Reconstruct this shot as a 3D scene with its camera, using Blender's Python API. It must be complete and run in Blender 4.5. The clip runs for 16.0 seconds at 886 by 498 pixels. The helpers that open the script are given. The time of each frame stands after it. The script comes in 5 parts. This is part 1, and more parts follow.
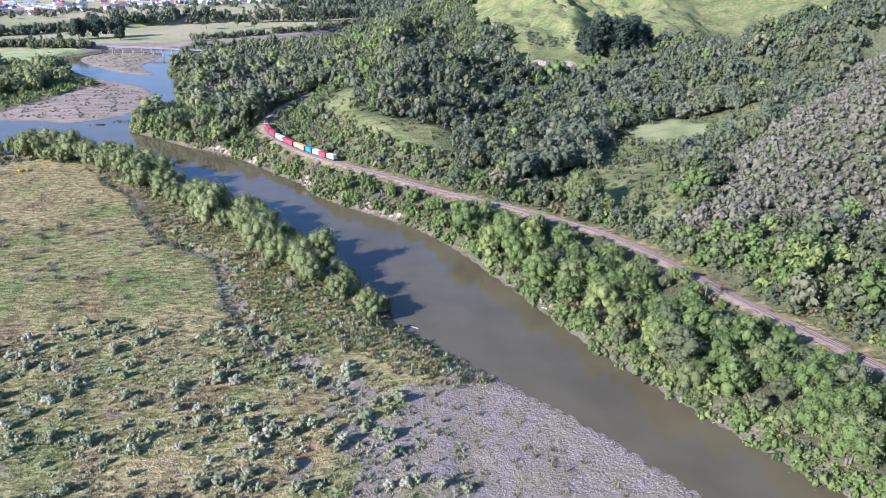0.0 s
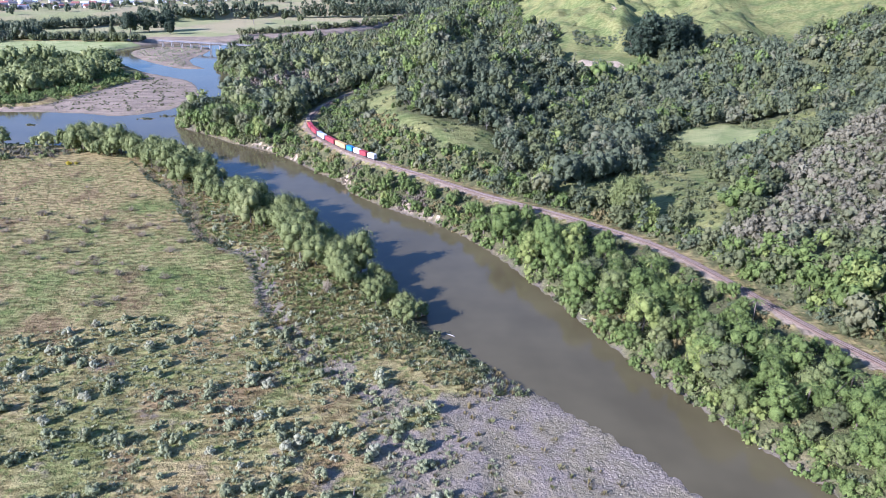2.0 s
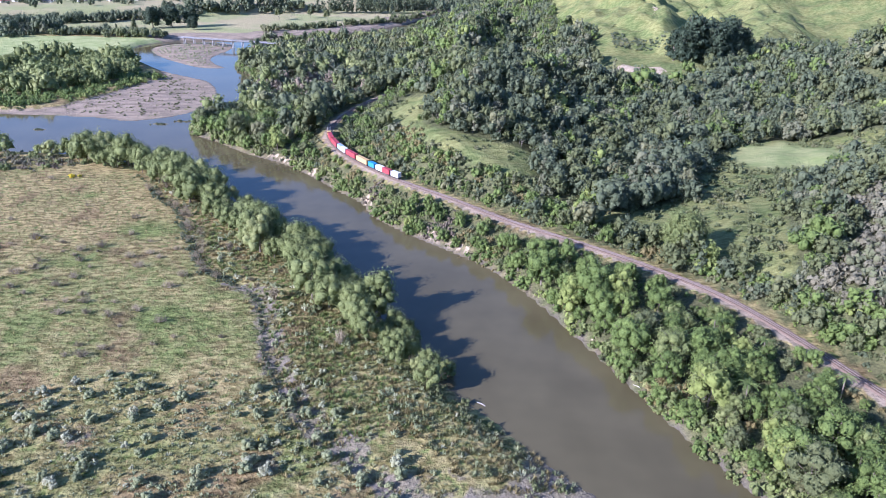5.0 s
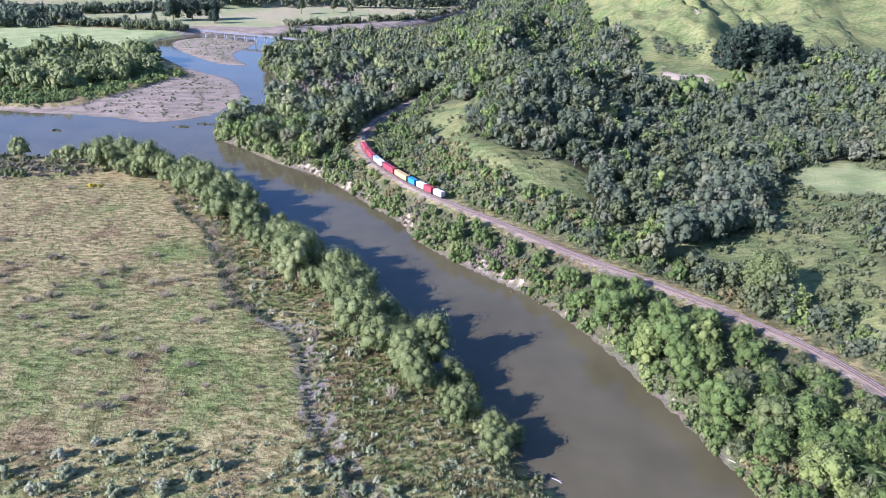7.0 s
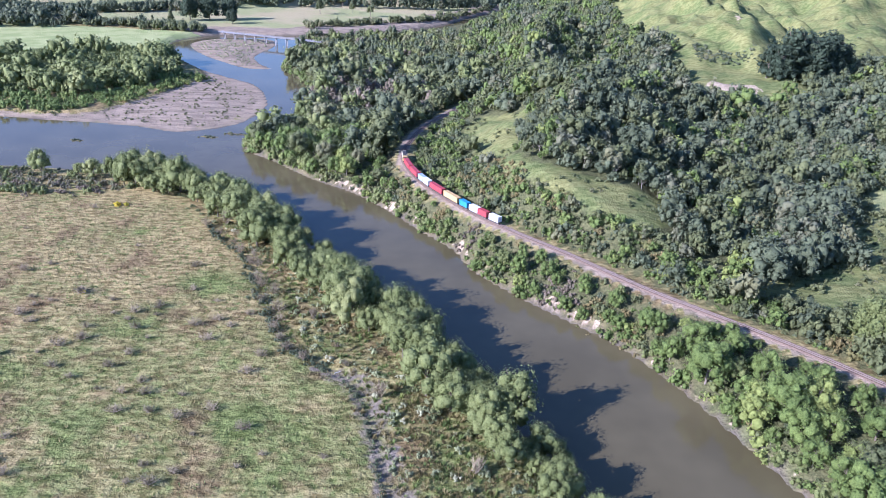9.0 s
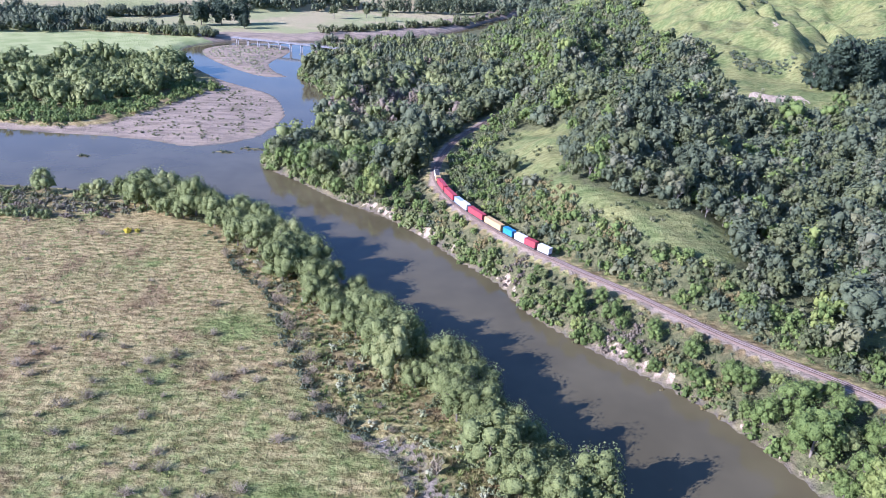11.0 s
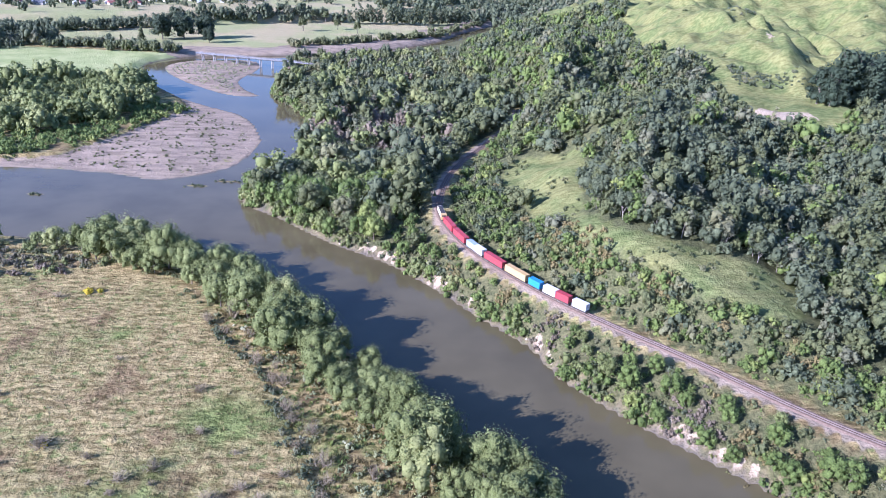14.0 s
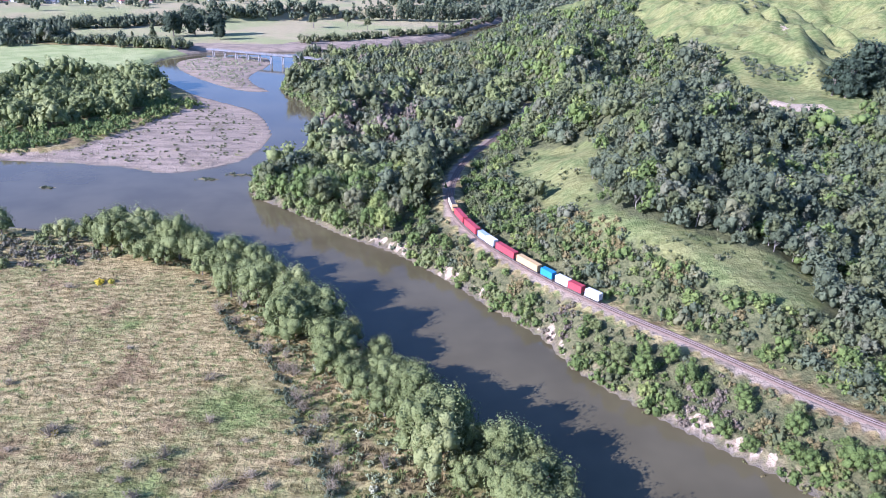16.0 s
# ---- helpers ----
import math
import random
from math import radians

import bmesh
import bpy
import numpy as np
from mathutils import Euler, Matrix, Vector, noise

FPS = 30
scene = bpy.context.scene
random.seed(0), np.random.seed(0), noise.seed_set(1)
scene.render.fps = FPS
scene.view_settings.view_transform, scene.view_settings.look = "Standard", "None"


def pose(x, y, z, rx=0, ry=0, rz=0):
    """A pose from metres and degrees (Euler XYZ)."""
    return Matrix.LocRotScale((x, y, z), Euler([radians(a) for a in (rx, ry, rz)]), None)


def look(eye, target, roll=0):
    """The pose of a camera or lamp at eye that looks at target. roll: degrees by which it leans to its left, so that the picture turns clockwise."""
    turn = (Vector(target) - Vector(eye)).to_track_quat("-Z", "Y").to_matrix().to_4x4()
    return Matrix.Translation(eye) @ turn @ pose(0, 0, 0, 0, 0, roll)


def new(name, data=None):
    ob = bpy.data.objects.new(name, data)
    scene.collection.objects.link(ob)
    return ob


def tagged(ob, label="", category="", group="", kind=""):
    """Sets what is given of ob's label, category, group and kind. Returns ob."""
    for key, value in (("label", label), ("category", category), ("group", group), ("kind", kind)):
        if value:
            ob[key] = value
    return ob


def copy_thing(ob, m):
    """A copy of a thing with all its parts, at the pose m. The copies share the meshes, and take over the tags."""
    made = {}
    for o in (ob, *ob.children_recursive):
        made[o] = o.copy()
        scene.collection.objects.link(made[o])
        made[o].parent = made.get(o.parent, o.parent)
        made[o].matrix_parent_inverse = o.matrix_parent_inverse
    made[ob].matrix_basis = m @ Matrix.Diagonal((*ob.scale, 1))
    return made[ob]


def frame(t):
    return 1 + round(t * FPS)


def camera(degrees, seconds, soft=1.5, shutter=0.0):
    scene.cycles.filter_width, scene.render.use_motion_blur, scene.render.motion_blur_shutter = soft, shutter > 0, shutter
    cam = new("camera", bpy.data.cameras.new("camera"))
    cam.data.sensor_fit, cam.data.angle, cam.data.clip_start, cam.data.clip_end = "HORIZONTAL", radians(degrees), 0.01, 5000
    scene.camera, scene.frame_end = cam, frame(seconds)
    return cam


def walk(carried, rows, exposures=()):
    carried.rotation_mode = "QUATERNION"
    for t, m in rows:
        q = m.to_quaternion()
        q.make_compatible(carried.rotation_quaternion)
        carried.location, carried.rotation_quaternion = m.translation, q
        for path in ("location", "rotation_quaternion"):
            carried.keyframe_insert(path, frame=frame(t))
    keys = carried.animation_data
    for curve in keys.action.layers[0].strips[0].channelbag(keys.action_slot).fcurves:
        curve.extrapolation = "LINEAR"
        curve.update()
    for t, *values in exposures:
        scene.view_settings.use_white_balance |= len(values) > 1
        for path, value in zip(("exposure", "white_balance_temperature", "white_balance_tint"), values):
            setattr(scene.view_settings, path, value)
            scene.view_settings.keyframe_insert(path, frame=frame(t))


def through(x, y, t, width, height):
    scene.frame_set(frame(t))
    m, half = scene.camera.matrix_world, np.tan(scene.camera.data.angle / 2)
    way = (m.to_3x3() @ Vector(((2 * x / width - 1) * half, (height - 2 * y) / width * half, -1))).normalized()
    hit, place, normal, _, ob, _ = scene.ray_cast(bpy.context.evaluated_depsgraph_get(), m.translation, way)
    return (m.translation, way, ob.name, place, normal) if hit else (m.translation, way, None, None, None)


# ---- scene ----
cam = camera(64.0, 16.0, 0.55)
PATH = [
    (0, (76.995, -197.915, 128.579), (77.355, -194.989, 127.338), 0.8),
    (0.5, (77.072, -198.421, 128.645), (77.358, -195.486, 127.400), 0.8),
    (1, (77.046, -198.115, 128.885), (77.285, -195.179, 127.635), 0.9),
    (1.5, (77.314, -195.878, 129.133), (77.525, -192.942, 127.880), 1.0),
    (2, (77.661, -191.923, 129.973), (77.846, -188.987, 128.714), 1.1),
    (2.5, (77.762, -186.802, 130.760), (77.933, -183.866, 129.494), 1.2),
    (3, (77.984, -180.547, 131.470), (78.134, -177.614, 130.202), 1.4),
    (3.5, (78.085, -173.546, 132.051), (78.226, -170.613, 130.778), 1.5),
    (3.7, (78.461, -170.938, 131.672), (78.595, -168.003, 130.403), 1.4),
    (5.8, (73.200, -137.355, 134.587), (73.250, -134.435, 133.282), 1.9),
    (6, (70.667, -133.798, 134.786), (70.722, -130.878, 133.478), 2.2),
    (6.5, (65.502, -126.250, 135.179), (65.544, -123.333, 133.867), 2.3),
    (7, (59.635, -118.883, 135.922), (59.670, -115.968, 134.605), 2.5),
    (7.5, (53.608, -111.235, 136.403), (53.634, -108.320, 135.082), 2.7),
    (8, (47.230, -103.710, 136.739), (47.251, -100.797, 135.416), 2.8),
    (8.5, (41.054, -95.782, 136.957), (41.077, -92.870, 135.630), 2.9),
    (9, (34.933, -87.667, 136.547), (34.952, -84.754, 135.222), 3.0),
    (9.2, (32.013, -84.603, 135.363), (32.037, -81.683, 134.054), 3.2),
    (11.3, (15.496, -49.130, 134.640), (15.488, -46.214, 133.322), 3.0),
    (11.5, (13.240, -46.251, 134.726), (13.237, -43.338, 133.405), 3.1),
    (12, (9.491, -37.558, 134.829), (9.486, -34.645, 133.504), 3.0),
    (12.5, (5.859, -28.842, 134.949), (5.853, -25.931, 133.619), 3.1),
    (13, (2.483, -20.144, 134.622), (2.472, -17.234, 133.291), 3.1),
    (13.5, (-0.405, -11.989, 134.518), (-0.294, -9.069, 133.213), 3.1),
    (14, (-2.150, -8.339, 133.779), (-2.003, -5.410, 132.501), 3.0),
    (14.5, (-2.517, -7.730, 132.312), (-2.365, -4.797, 131.042), 2.8),
    (15, (-2.594, -7.627, 131.202), (-2.470, -4.694, 129.926), 2.7),
    (15.5, (-2.264, -7.718, 130.270), (-2.162, -4.789, 128.987), 2.5),
    (16, (-2.136, -7.694, 129.781), (-2.037, -4.766, 128.496), 2.5),
]
walk(cam, [(t, look(eye, target, roll)) for t, eye, target, roll in PATH], [(0, 1.21, 5300, 29), (10, 1.26, 5190, 32), (16, 1.35, 5150, 34)])

# ---- light ----
SUN_WAY = Vector((0.86, 0.50, -0.47)).normalized()
world = bpy.data.worlds.new("sky_world")
scene.world = world
world.use_nodes = True
sky = world.node_tree.nodes.new("ShaderNodeTexSky")
sky.sky_type, sky.sun_disc = "NISHITA", False
sky.sun_elevation = math.asin(-SUN_WAY.z)
sky.sun_rotation = math.atan2(-SUN_WAY.x, -SUN_WAY.y)
sky.altitude, sky.air_density, sky.dust_density, sky.ozone_density = 50, 1.2, 0.4, 6.0
background = world.node_tree.nodes["Background"]
world.node_tree.links.new(sky.outputs[0], background.inputs[0])
background.inputs[1].default_value = 0.096
sun = new("sun", bpy.data.lights.new("sun", "SUN"))
sun.data.energy, sun.data.angle, sun.data.color = 5.0, radians(0.6), (1.0, 0.96, 0.90)
sun.matrix_world = look((0, 0, 300), Vector((0, 0, 300)) + SUN_WAY)


# the plan below is drawn at this scale: one unit is 1.6 m; true sizes are multiplied by UNIT
PLAN = 1.6
UNIT = 1 / PLAN


# ---- materials ----
class Nodes:
    """A Principled material and short ways to add nodes to it."""

    def __init__(self, name, roughness=0.8, specular=0.3, metallic=0.0):
        self.mat = bpy.data.materials.new(name)
        self.mat.use_nodes = True
        self.tree = self.mat.node_tree
        self.bsdf = self.tree.nodes["Principled BSDF"]
        self.bsdf.inputs["Roughness"].default_value = roughness
        self.bsdf.inputs["Specular IOR Level"].default_value = specular
        self.bsdf.inputs["Metallic"].default_value = metallic

    def node(self, kind, **sockets):
        n = self.tree.nodes.new(kind)
        for key, value in sockets.items():
            self.put(n, key, value)
        return n

    def put(self, n, key, value):
        socket = n.inputs[int(key[1:])] if key[0] == "i" and key[1:].isdigit() else n.inputs[key]
        if isinstance(value, bpy.types.NodeSocket):
            self.tree.links.new(value, socket)
        else:
            socket.default_value = value

    def place(self):
        n = self.node("ShaderNodeVectorMath", i0=self.node("ShaderNodeNewGeometry").outputs["Position"], i3=UNIT)
        n.operation = "SCALE"
        return n.outputs[0]

    def noise(self, scale, detail=3.0, rough=0.55, where=None):
        n = self.node("ShaderNodeTexNoise", Scale=scale, Detail=detail, Roughness=rough)
        self.put(n, "Vector", where or self.place())
        return n.outputs["Fac"]

    def ramp(self, value, low, high):
        n = self.node("ShaderNodeMapRange", i0=value, i1=low, i2=high)
        n.interpolation_type = "SMOOTHSTEP"
        return n.outputs[0]

    def math(self, op, a, b=0.0):
        n = self.node("ShaderNodeMath", i0=a, i1=b)
        n.operation = op
        return n.outputs[0]

    def mix(self, fac, a, b):
        n = self.node("ShaderNodeMix")
        n.data_type = "RGBA"
        for socket, value in ((n.inputs[0], fac), (n.inputs[6], a), (n.inputs[7], b)):
            if isinstance(value, bpy.types.NodeSocket):
                self.tree.links.new(value, socket)
            elif isinstance(value, tuple):
                socket.default_value = (*value, 1) if len(value) == 3 else value
            else:
                socket.default_value = value
        return n.outputs[2]

    def attribute(self, name):
        n = self.node("ShaderNodeAttribute")
        n.attribute_name = name
        return n.outputs["Fac"]

    def bump(self, height, strength=0.5, distance=0.1):
        n = self.node("ShaderNodeBump", Height=height, Strength=strength, Distance=distance)
        self.put(self.bsdf, "Normal", n.outputs[0])

    def colour(self, value):
        if isinstance(value, tuple):
            value = (*value, 1)
        self.put(self.bsdf, "Base Color", value)
        return self.mat


def leaf_material(name, dark, light, odd, odd_share=0.12, through=0.22):
    n = Nodes(name, 0.6, 0.25)
    island = n.node("ShaderNodeNewGeometry").outputs["Random Per Island"]
    thing = n.node("ShaderNodeObjectInfo").outputs["Random"]
    tint = n.math("FRACT", n.math("ADD", n.attribute("tint"), thing))
    spot = n.noise(0.35, 2.0)
    stand_of = n.ramp(n.noise(0.045, 3.0), 0.35, 0.65)
    mixed = n.math("ADD", n.math("ADD", n.math("MULTIPLY", tint, 0.55), n.math("MULTIPLY", stand_of, 0.3)), n.math("MULTIPLY", island, 0.15))
    base = n.mix(mixed, dark, light)
    base = n.mix(n.math("MULTIPLY", n.ramp(spot, 0.35, 0.7), 0.7), base, light)
    speck = n.ramp(n.noise(4.5, 3.0, 0.7), 0.35, 0.62)
    base = n.mix(n.math("MULTIPLY", n.math("SUBTRACT", 1.0, speck), 0.5), base, tuple(c * 0.6 for c in dark))
    base = n.mix(n.math("MULTIPLY", n.ramp(tint, 1.0 - odd_share, 1.0 - odd_share * 0.7), 0.6), base, odd)
    n.bump(n.math("ADD", n.noise(2.6, 4.0, 0.75), n.math("MULTIPLY", n.noise(0.9, 2.0), 1.5)), 1.0, 0.6)
    n.colour(base)
    back = n.node("ShaderNodeBsdfTranslucent", Color=base)
    both = n.node("ShaderNodeMixShader", i0=through, i1=n.bsdf.outputs[0], i2=back.outputs[0])
    n.tree.links.new(both.outputs[0], n.tree.nodes["Material Output"].inputs[0])
    return n.mat


def plain_material(name, dark, light, scale=2.0, roughness=0.7, metallic=0.0, relief=0.2):
    n = Nodes(name, roughness, 0.35, metallic)
    fine, broad = n.noise(scale * 6), n.noise(scale)
    n.bump(fine, relief, 0.05)
    return n.colour(n.mix(n.ramp(n.math("ADD", n.math("MULTIPLY", fine, 0.5), n.math("MULTIPLY", broad, 0.5)), 0.3, 0.7), dark, light))


WILLOW = leaf_material("willow_leaves", (0.112, 0.140, 0.040), (0.300, 0.335, 0.118), (0.33, 0.34, 0.13))
BUSH_GREEN = leaf_material("broad_leaves", (0.080, 0.120, 0.030), (0.245, 0.318, 0.084), (0.33, 0.36, 0.10), 0.16)
FOREST = leaf_material("forest_leaves", (0.066, 0.085, 0.044), (0.196, 0.226, 0.120), (0.23, 0.22, 0.13))
OLIVE = leaf_material("olive_leaves", (0.082, 0.099, 0.040), (0.222, 0.242, 0.100), (0.25, 0.235, 0.125))
MANUKA = leaf_material("grey_scrub_leaves", (0.132, 0.122, 0.070), (0.345, 0.314, 0.205), (0.150, 0.182, 0.070), 0.38)
DEAD = leaf_material("dead_twigs", (0.150, 0.118, 0.078), (0.300, 0.242, 0.172), (0.160, 0.155, 0.085), 0.2, 0.1)
PINE = leaf_material("pine_needles", (0.032, 0.052, 0.030), (0.085, 0.115, 0.062), (0.08, 0.10, 0.05))
SHRUB = leaf_material("shrub_leaves", (0.215, 0.238, 0.105), (0.450, 0.470, 0.250), (0.56, 0.53, 0.36), 0.15)
GORSE = leaf_material("gorse_flowers", (0.55, 0.42, 0.02), (0.75, 0.60, 0.05), (0.30, 0.30, 0.05))
STRAW = leaf_material("dry_grass_blades", (0.200, 0.158, 0.060), (0.365, 0.300, 0.128), (0.16, 0.20, 0.06), 0.3)
BARK = plain_material("bark", (0.10, 0.08, 0.06), (0.24, 0.20, 0.16), 3.0, 0.9, 0.0, 0.5)


def ground_material():
    n = Nodes("ground_soil_and_grass", 0.95, 0.1)
    fine, mid, broad, huge = n.noise(1.7, 5, 0.62), n.noise(0.5, 4), n.noise(0.09, 4), n.noise(0.02, 3)
    clump = n.ramp(n.math("ADD", n.math("MULTIPLY", fine, 0.6), n.math("MULTIPLY", mid, 0.4)), 0.36, 0.64)
    lay = n.node("ShaderNodeVectorMath", i0=n.place(), i1=(0.35, 0.9, 0.6))
    lay.operation = "MULTIPLY"
    swept = n.ramp(n.math("ADD", n.math("MULTIPLY", n.noise(0.85, 3.0, 0.6, lay.outputs[0]), 0.7), n.math("MULTIPLY", fine, 0.3)), 0.38, 0.62)
    straw = n.mix(swept, (0.172, 0.130, 0.050), (0.430, 0.338, 0.150))
    grass = n.mix(swept, (0.070, 0.088, 0.022), (0.215, 0.248, 0.076))
    field = n.mix(n.ramp(n.math("ADD", n.math("MULTIPLY", broad, 0.5), n.math("MULTIPLY", mid, 0.5)), 0.40, 0.60), grass, straw)
    field = n.mix(n.attribute("dry"), n.mix(n.ramp(n.math("ADD", broad, n.math("MULTIPLY", mid, 0.35)), 0.62, 0.90), grass, straw), n.mix(n.ramp(mid, 0.30, 0.52), field, straw))
    meadow = n.mix(n.ramp(broad, 0.35, 0.65), n.mix(swept, (0.092, 0.116, 0.036), (0.170, 0.196, 0.070)), n.mix(swept, (0.152, 0.152, 0.052), (0.250, 0.243, 0.092)))
    rust = n.mix(swept, (0.105, 0.066, 0.032), (0.27, 0.185, 0.092))
    field = n.mix(n.math("MULTIPLY", n.ramp(n.noise(0.075, 4.0), 0.52, 0.66), 0.75), field, rust)
    field = n.mix(n.attribute("lush"), field, meadow)
    hay = n.mix(n.ramp(huge, 0.4, 0.6), n.mix(mid, (0.32, 0.268, 0.140), (0.45, 0.378, 0.210)), n.mix(mid, (0.25, 0.262, 0.105), (0.36, 0.355, 0.165)))
    field = n.mix(n.attribute("hay"), field, hay)
    paddock = n.mix(n.ramp(broad, 0.35, 0.65), (0.28, 0.32, 0.12), (0.38, 0.39, 0.17))
    field = n.mix(n.attribute("paddock"), field, paddock)
    stone = n.node("ShaderNodeTexVoronoi", Scale=2.4, Vector=n.place())
    pebble = n.node("ShaderNodeTexVoronoi", Scale=6.5, Vector=n.place())
    grey = n.mix(n.ramp(n.math("ADD", stone.outputs["Distance"], n.math("MULTIPLY", fine, 0.5)), 0.2, 0.75), (0.42, 0.360, 0.226), (0.098, 0.080, 0.049))
    grey = n.mix(n.ramp(pebble.outputs["Distance"], 0.1, 0.6), grey, n.mix(fine, (0.090, 0.074, 0.045), (0.44, 0.375, 0.240)))
    grey = n.mix(n.math("MULTIPLY", n.ramp(broad, 0.45, 0.7), 0.5), grey, (0.195, 0.170, 0.124))
    flow = n.node("ShaderNodeVectorMath", i0=n.place(), i1=(0.16, 0.5, 0.3))
    flow.operation = "MULTIPLY"
    streak = n.ramp(n.math("ADD", n.math("MULTIPLY", n.noise(0.5, 4.0, 0.6, flow.outputs[0]), 0.8), n.math("MULTIPLY", fine, 0.2)), 0.36, 0.62)
    bed = n.mix(streak, n.mix(fine, (0.145, 0.110, 0.076), (0.28, 0.220, 0.156)), n.mix(fine, (0.30, 0.225, 0.155), (0.47, 0.365, 0.262)))
    grey = n.mix(n.ramp(n.noise(0.16, 3.0), 0.42, 0.62), grey, n.mix(fine, (0.17, 0.135, 0.10), (0.33, 0.28, 0.22)))
    grey = n.mix(n.attribute("ballast"), grey, bed)
    wash = n.math("ADD", n.attribute("gravel"), n.math("MULTIPLY", n.math("SUBTRACT", mid, 0.5), 0.9))
    out = n.mix(n.ramp(wash, 0.30, 0.62), field, grey)
    floor = n.mix(clump, (0.055, 0.062, 0.028), (0.135, 0.135, 0.062))
    out = n.mix(n.attribute("litter"), out, floor)
    clay = n.mix(n.ramp(fine, 0.35, 0.65), (0.31, 0.230, 0.140), (0.53, 0.43, 0.310))
    out = n.mix(n.ramp(n.math("ADD", n.attribute("clay"), n.math("MULTIPLY", n.math("SUBTRACT", mid, 0.5), 1.1)), 0.42, 0.6), out, clay)
    out = n.mix(n.attribute("silt"), out, n.mix(fine, (0.10, 0.085, 0.06), (0.17, 0.145, 0.11)))
    n.bump(n.math("ADD", n.math("MULTIPLY", fine, 0.8), mid), 1.0, 0.9)
    return n.colour(out)


def water_material():
    n = Nodes("muddy_water", 0.08, 0.5)
    n.bsdf.inputs["IOR"].default_value = 1.33
    wave = n.noise(0.9, 3.0, 0.6)
    swirl = n.noise(0.05, 3.0)
    n.bump(n.math("ADD", wave, n.math("MULTIPLY", swirl, 1.5)), 0.10, 0.12)
    return n.colour(n.mix(n.ramp(swirl, 0.3, 0.7), (0.088, 0.073, 0.036), (0.116, 0.097, 0.050)))


GROUND = ground_material()
WATER = water_material()


# ---- plan ----
def curve(points, step=3.0):
    """A smooth line through the points of the plan."""
    p = np.array(points, float)
    q = np.vstack([2 * p[0] - p[1], p, 2 * p[-1] - p[-2]])
    out = []
    for i in range(1, len(q) - 2):
        a, b, c, d = q[i - 1:i + 3]
        n = max(2, int(np.hypot(*(c - b)[:2]) / step))
        for t in np.arange(n) / n:
            out.append(0.5 * (2 * b + (c - a) * t + (2 * a - 5 * b + 4 * c - d) * t * t + (3 * b - a - 3 * c + d) * t ** 3))
    out.append(p[-1])
    return np.array(out)


def line_distance(x, y, line):
    """Distance to a line of the plan, and 1 on its right side, -1 on its left."""
    best, side = np.full(x.shape, 1e9), np.zeros(x.shape)
    for (ax, ay), (bx, by) in zip(line[:-1, :2], line[1:, :2]):
        dx, dy = bx - ax, by - ay
        t = np.clip(((x - ax) * dx + (y - ay) * dy) / (dx * dx + dy * dy + 1e-9), 0, 1)
        d = np.hypot(x - ax - t * dx, y - ay - t * dy)
        side = np.where(d < best, np.sign((x - ax) * dy - (y - ay) * dx), side)
        best = np.minimum(best, d)
    return best, side


def inside(x, y, ring):
    """Whether points of the plan lie inside a ring."""
    odd = np.zeros(x.shape, bool)
    for (ax, ay), (bx, by) in zip(ring, np.roll(ring, -1, 0)):
        cut = (ay > y) != (by > y)
        with np.errstate(divide="ignore", invalid="ignore"):
            odd ^= cut & (x < (bx - ax) * (y - ay) / (by - ay + 1e-12) + ax)
    return odd


def ease(a, b, v):
    t = np.clip((v - a) / (b - a), 0, 1)
    return t * t * (3 - 2 * t)


def rough(x, y, size, seed=0):
    """Soft random waves of about that size, between -1 and 1."""
    r = np.random.default_rng(seed)
    out = 0
    for k in range(7):
        a, f = r.uniform(0, 6.28), r.uniform(0.6, 1.7) * 6.28 / size
        out = out + np.sin((x * math.cos(a) + y * math.sin(a)) * f + r.uniform(0, 6.28) + 1.3 * np.sin((x * math.sin(a) - y * math.cos(a)) * f * 0.6))
    return out / 4.0


RIGHT_BANK = curve([(150, -95), (131, -52), (120, -34), (110, -16), (98, 8), (88, 34), (76, 64), (66, 82), (58, 91), (43, 106), (31, 121), (27, 132), (16, 146), (6, 160),
                    (-8, 176), (-24, 188), (-42, 206), (-59, 223), (-53, 246), (-48, 275), (-50, 312), (-55, 342), (-66, 366), (-80, 392), (-85, 440), (-88, 470), (-92, 497)], 5)
UP_RIGHT = curve([(-92, 497), (-75, 520), (-40, 548), (0, 590), (35, 650), (70, 740), (165, 930), (330, 1200)], 12)
UP_LEFT = curve([(310, 1200), (148, 930), (54, 745), (20, 655), (-12, 602), (-48, 564), (-88, 537), (-125, 522), (-157, 512)], 12)
BAR_BANK = curve([(-157, 512), (-168, 498), (-176, 475), (-170, 438), (-136, 388), (-112, 363), (-86, 341), (-71, 310), (-67, 286), (-72, 256), (-92, 240), (-110, 245),
                  (-139, 248), (-220, 252), (-330, 262), (-600, 300)], 6)
LEFT_BANK = curve([(-600, 205), (-330, 188), (-220, 184), (-140, 186), (-100, 184), (-76, 177), (-50, 164), (-25, 142), (0, 110), (15, 90), (29, 66), (42, 44), (50, 29),
                   (61, 15), (70, 2), (85, -15), (99, -36), (112, -60), (130, -95)], 5)
RIVER = np.vstack([RIGHT_BANK, UP_RIGHT[1:], UP_LEFT, BAR_BANK[1:], LEFT_BANK])
ISLAND = curve([(-86, 388), (-104, 388), (-141, 425), (-162, 463), (-156, 490), (-130, 503), (-112, 499), (-104, 470), (-108, 432), (-99, 405), (-86, 388)], 6)
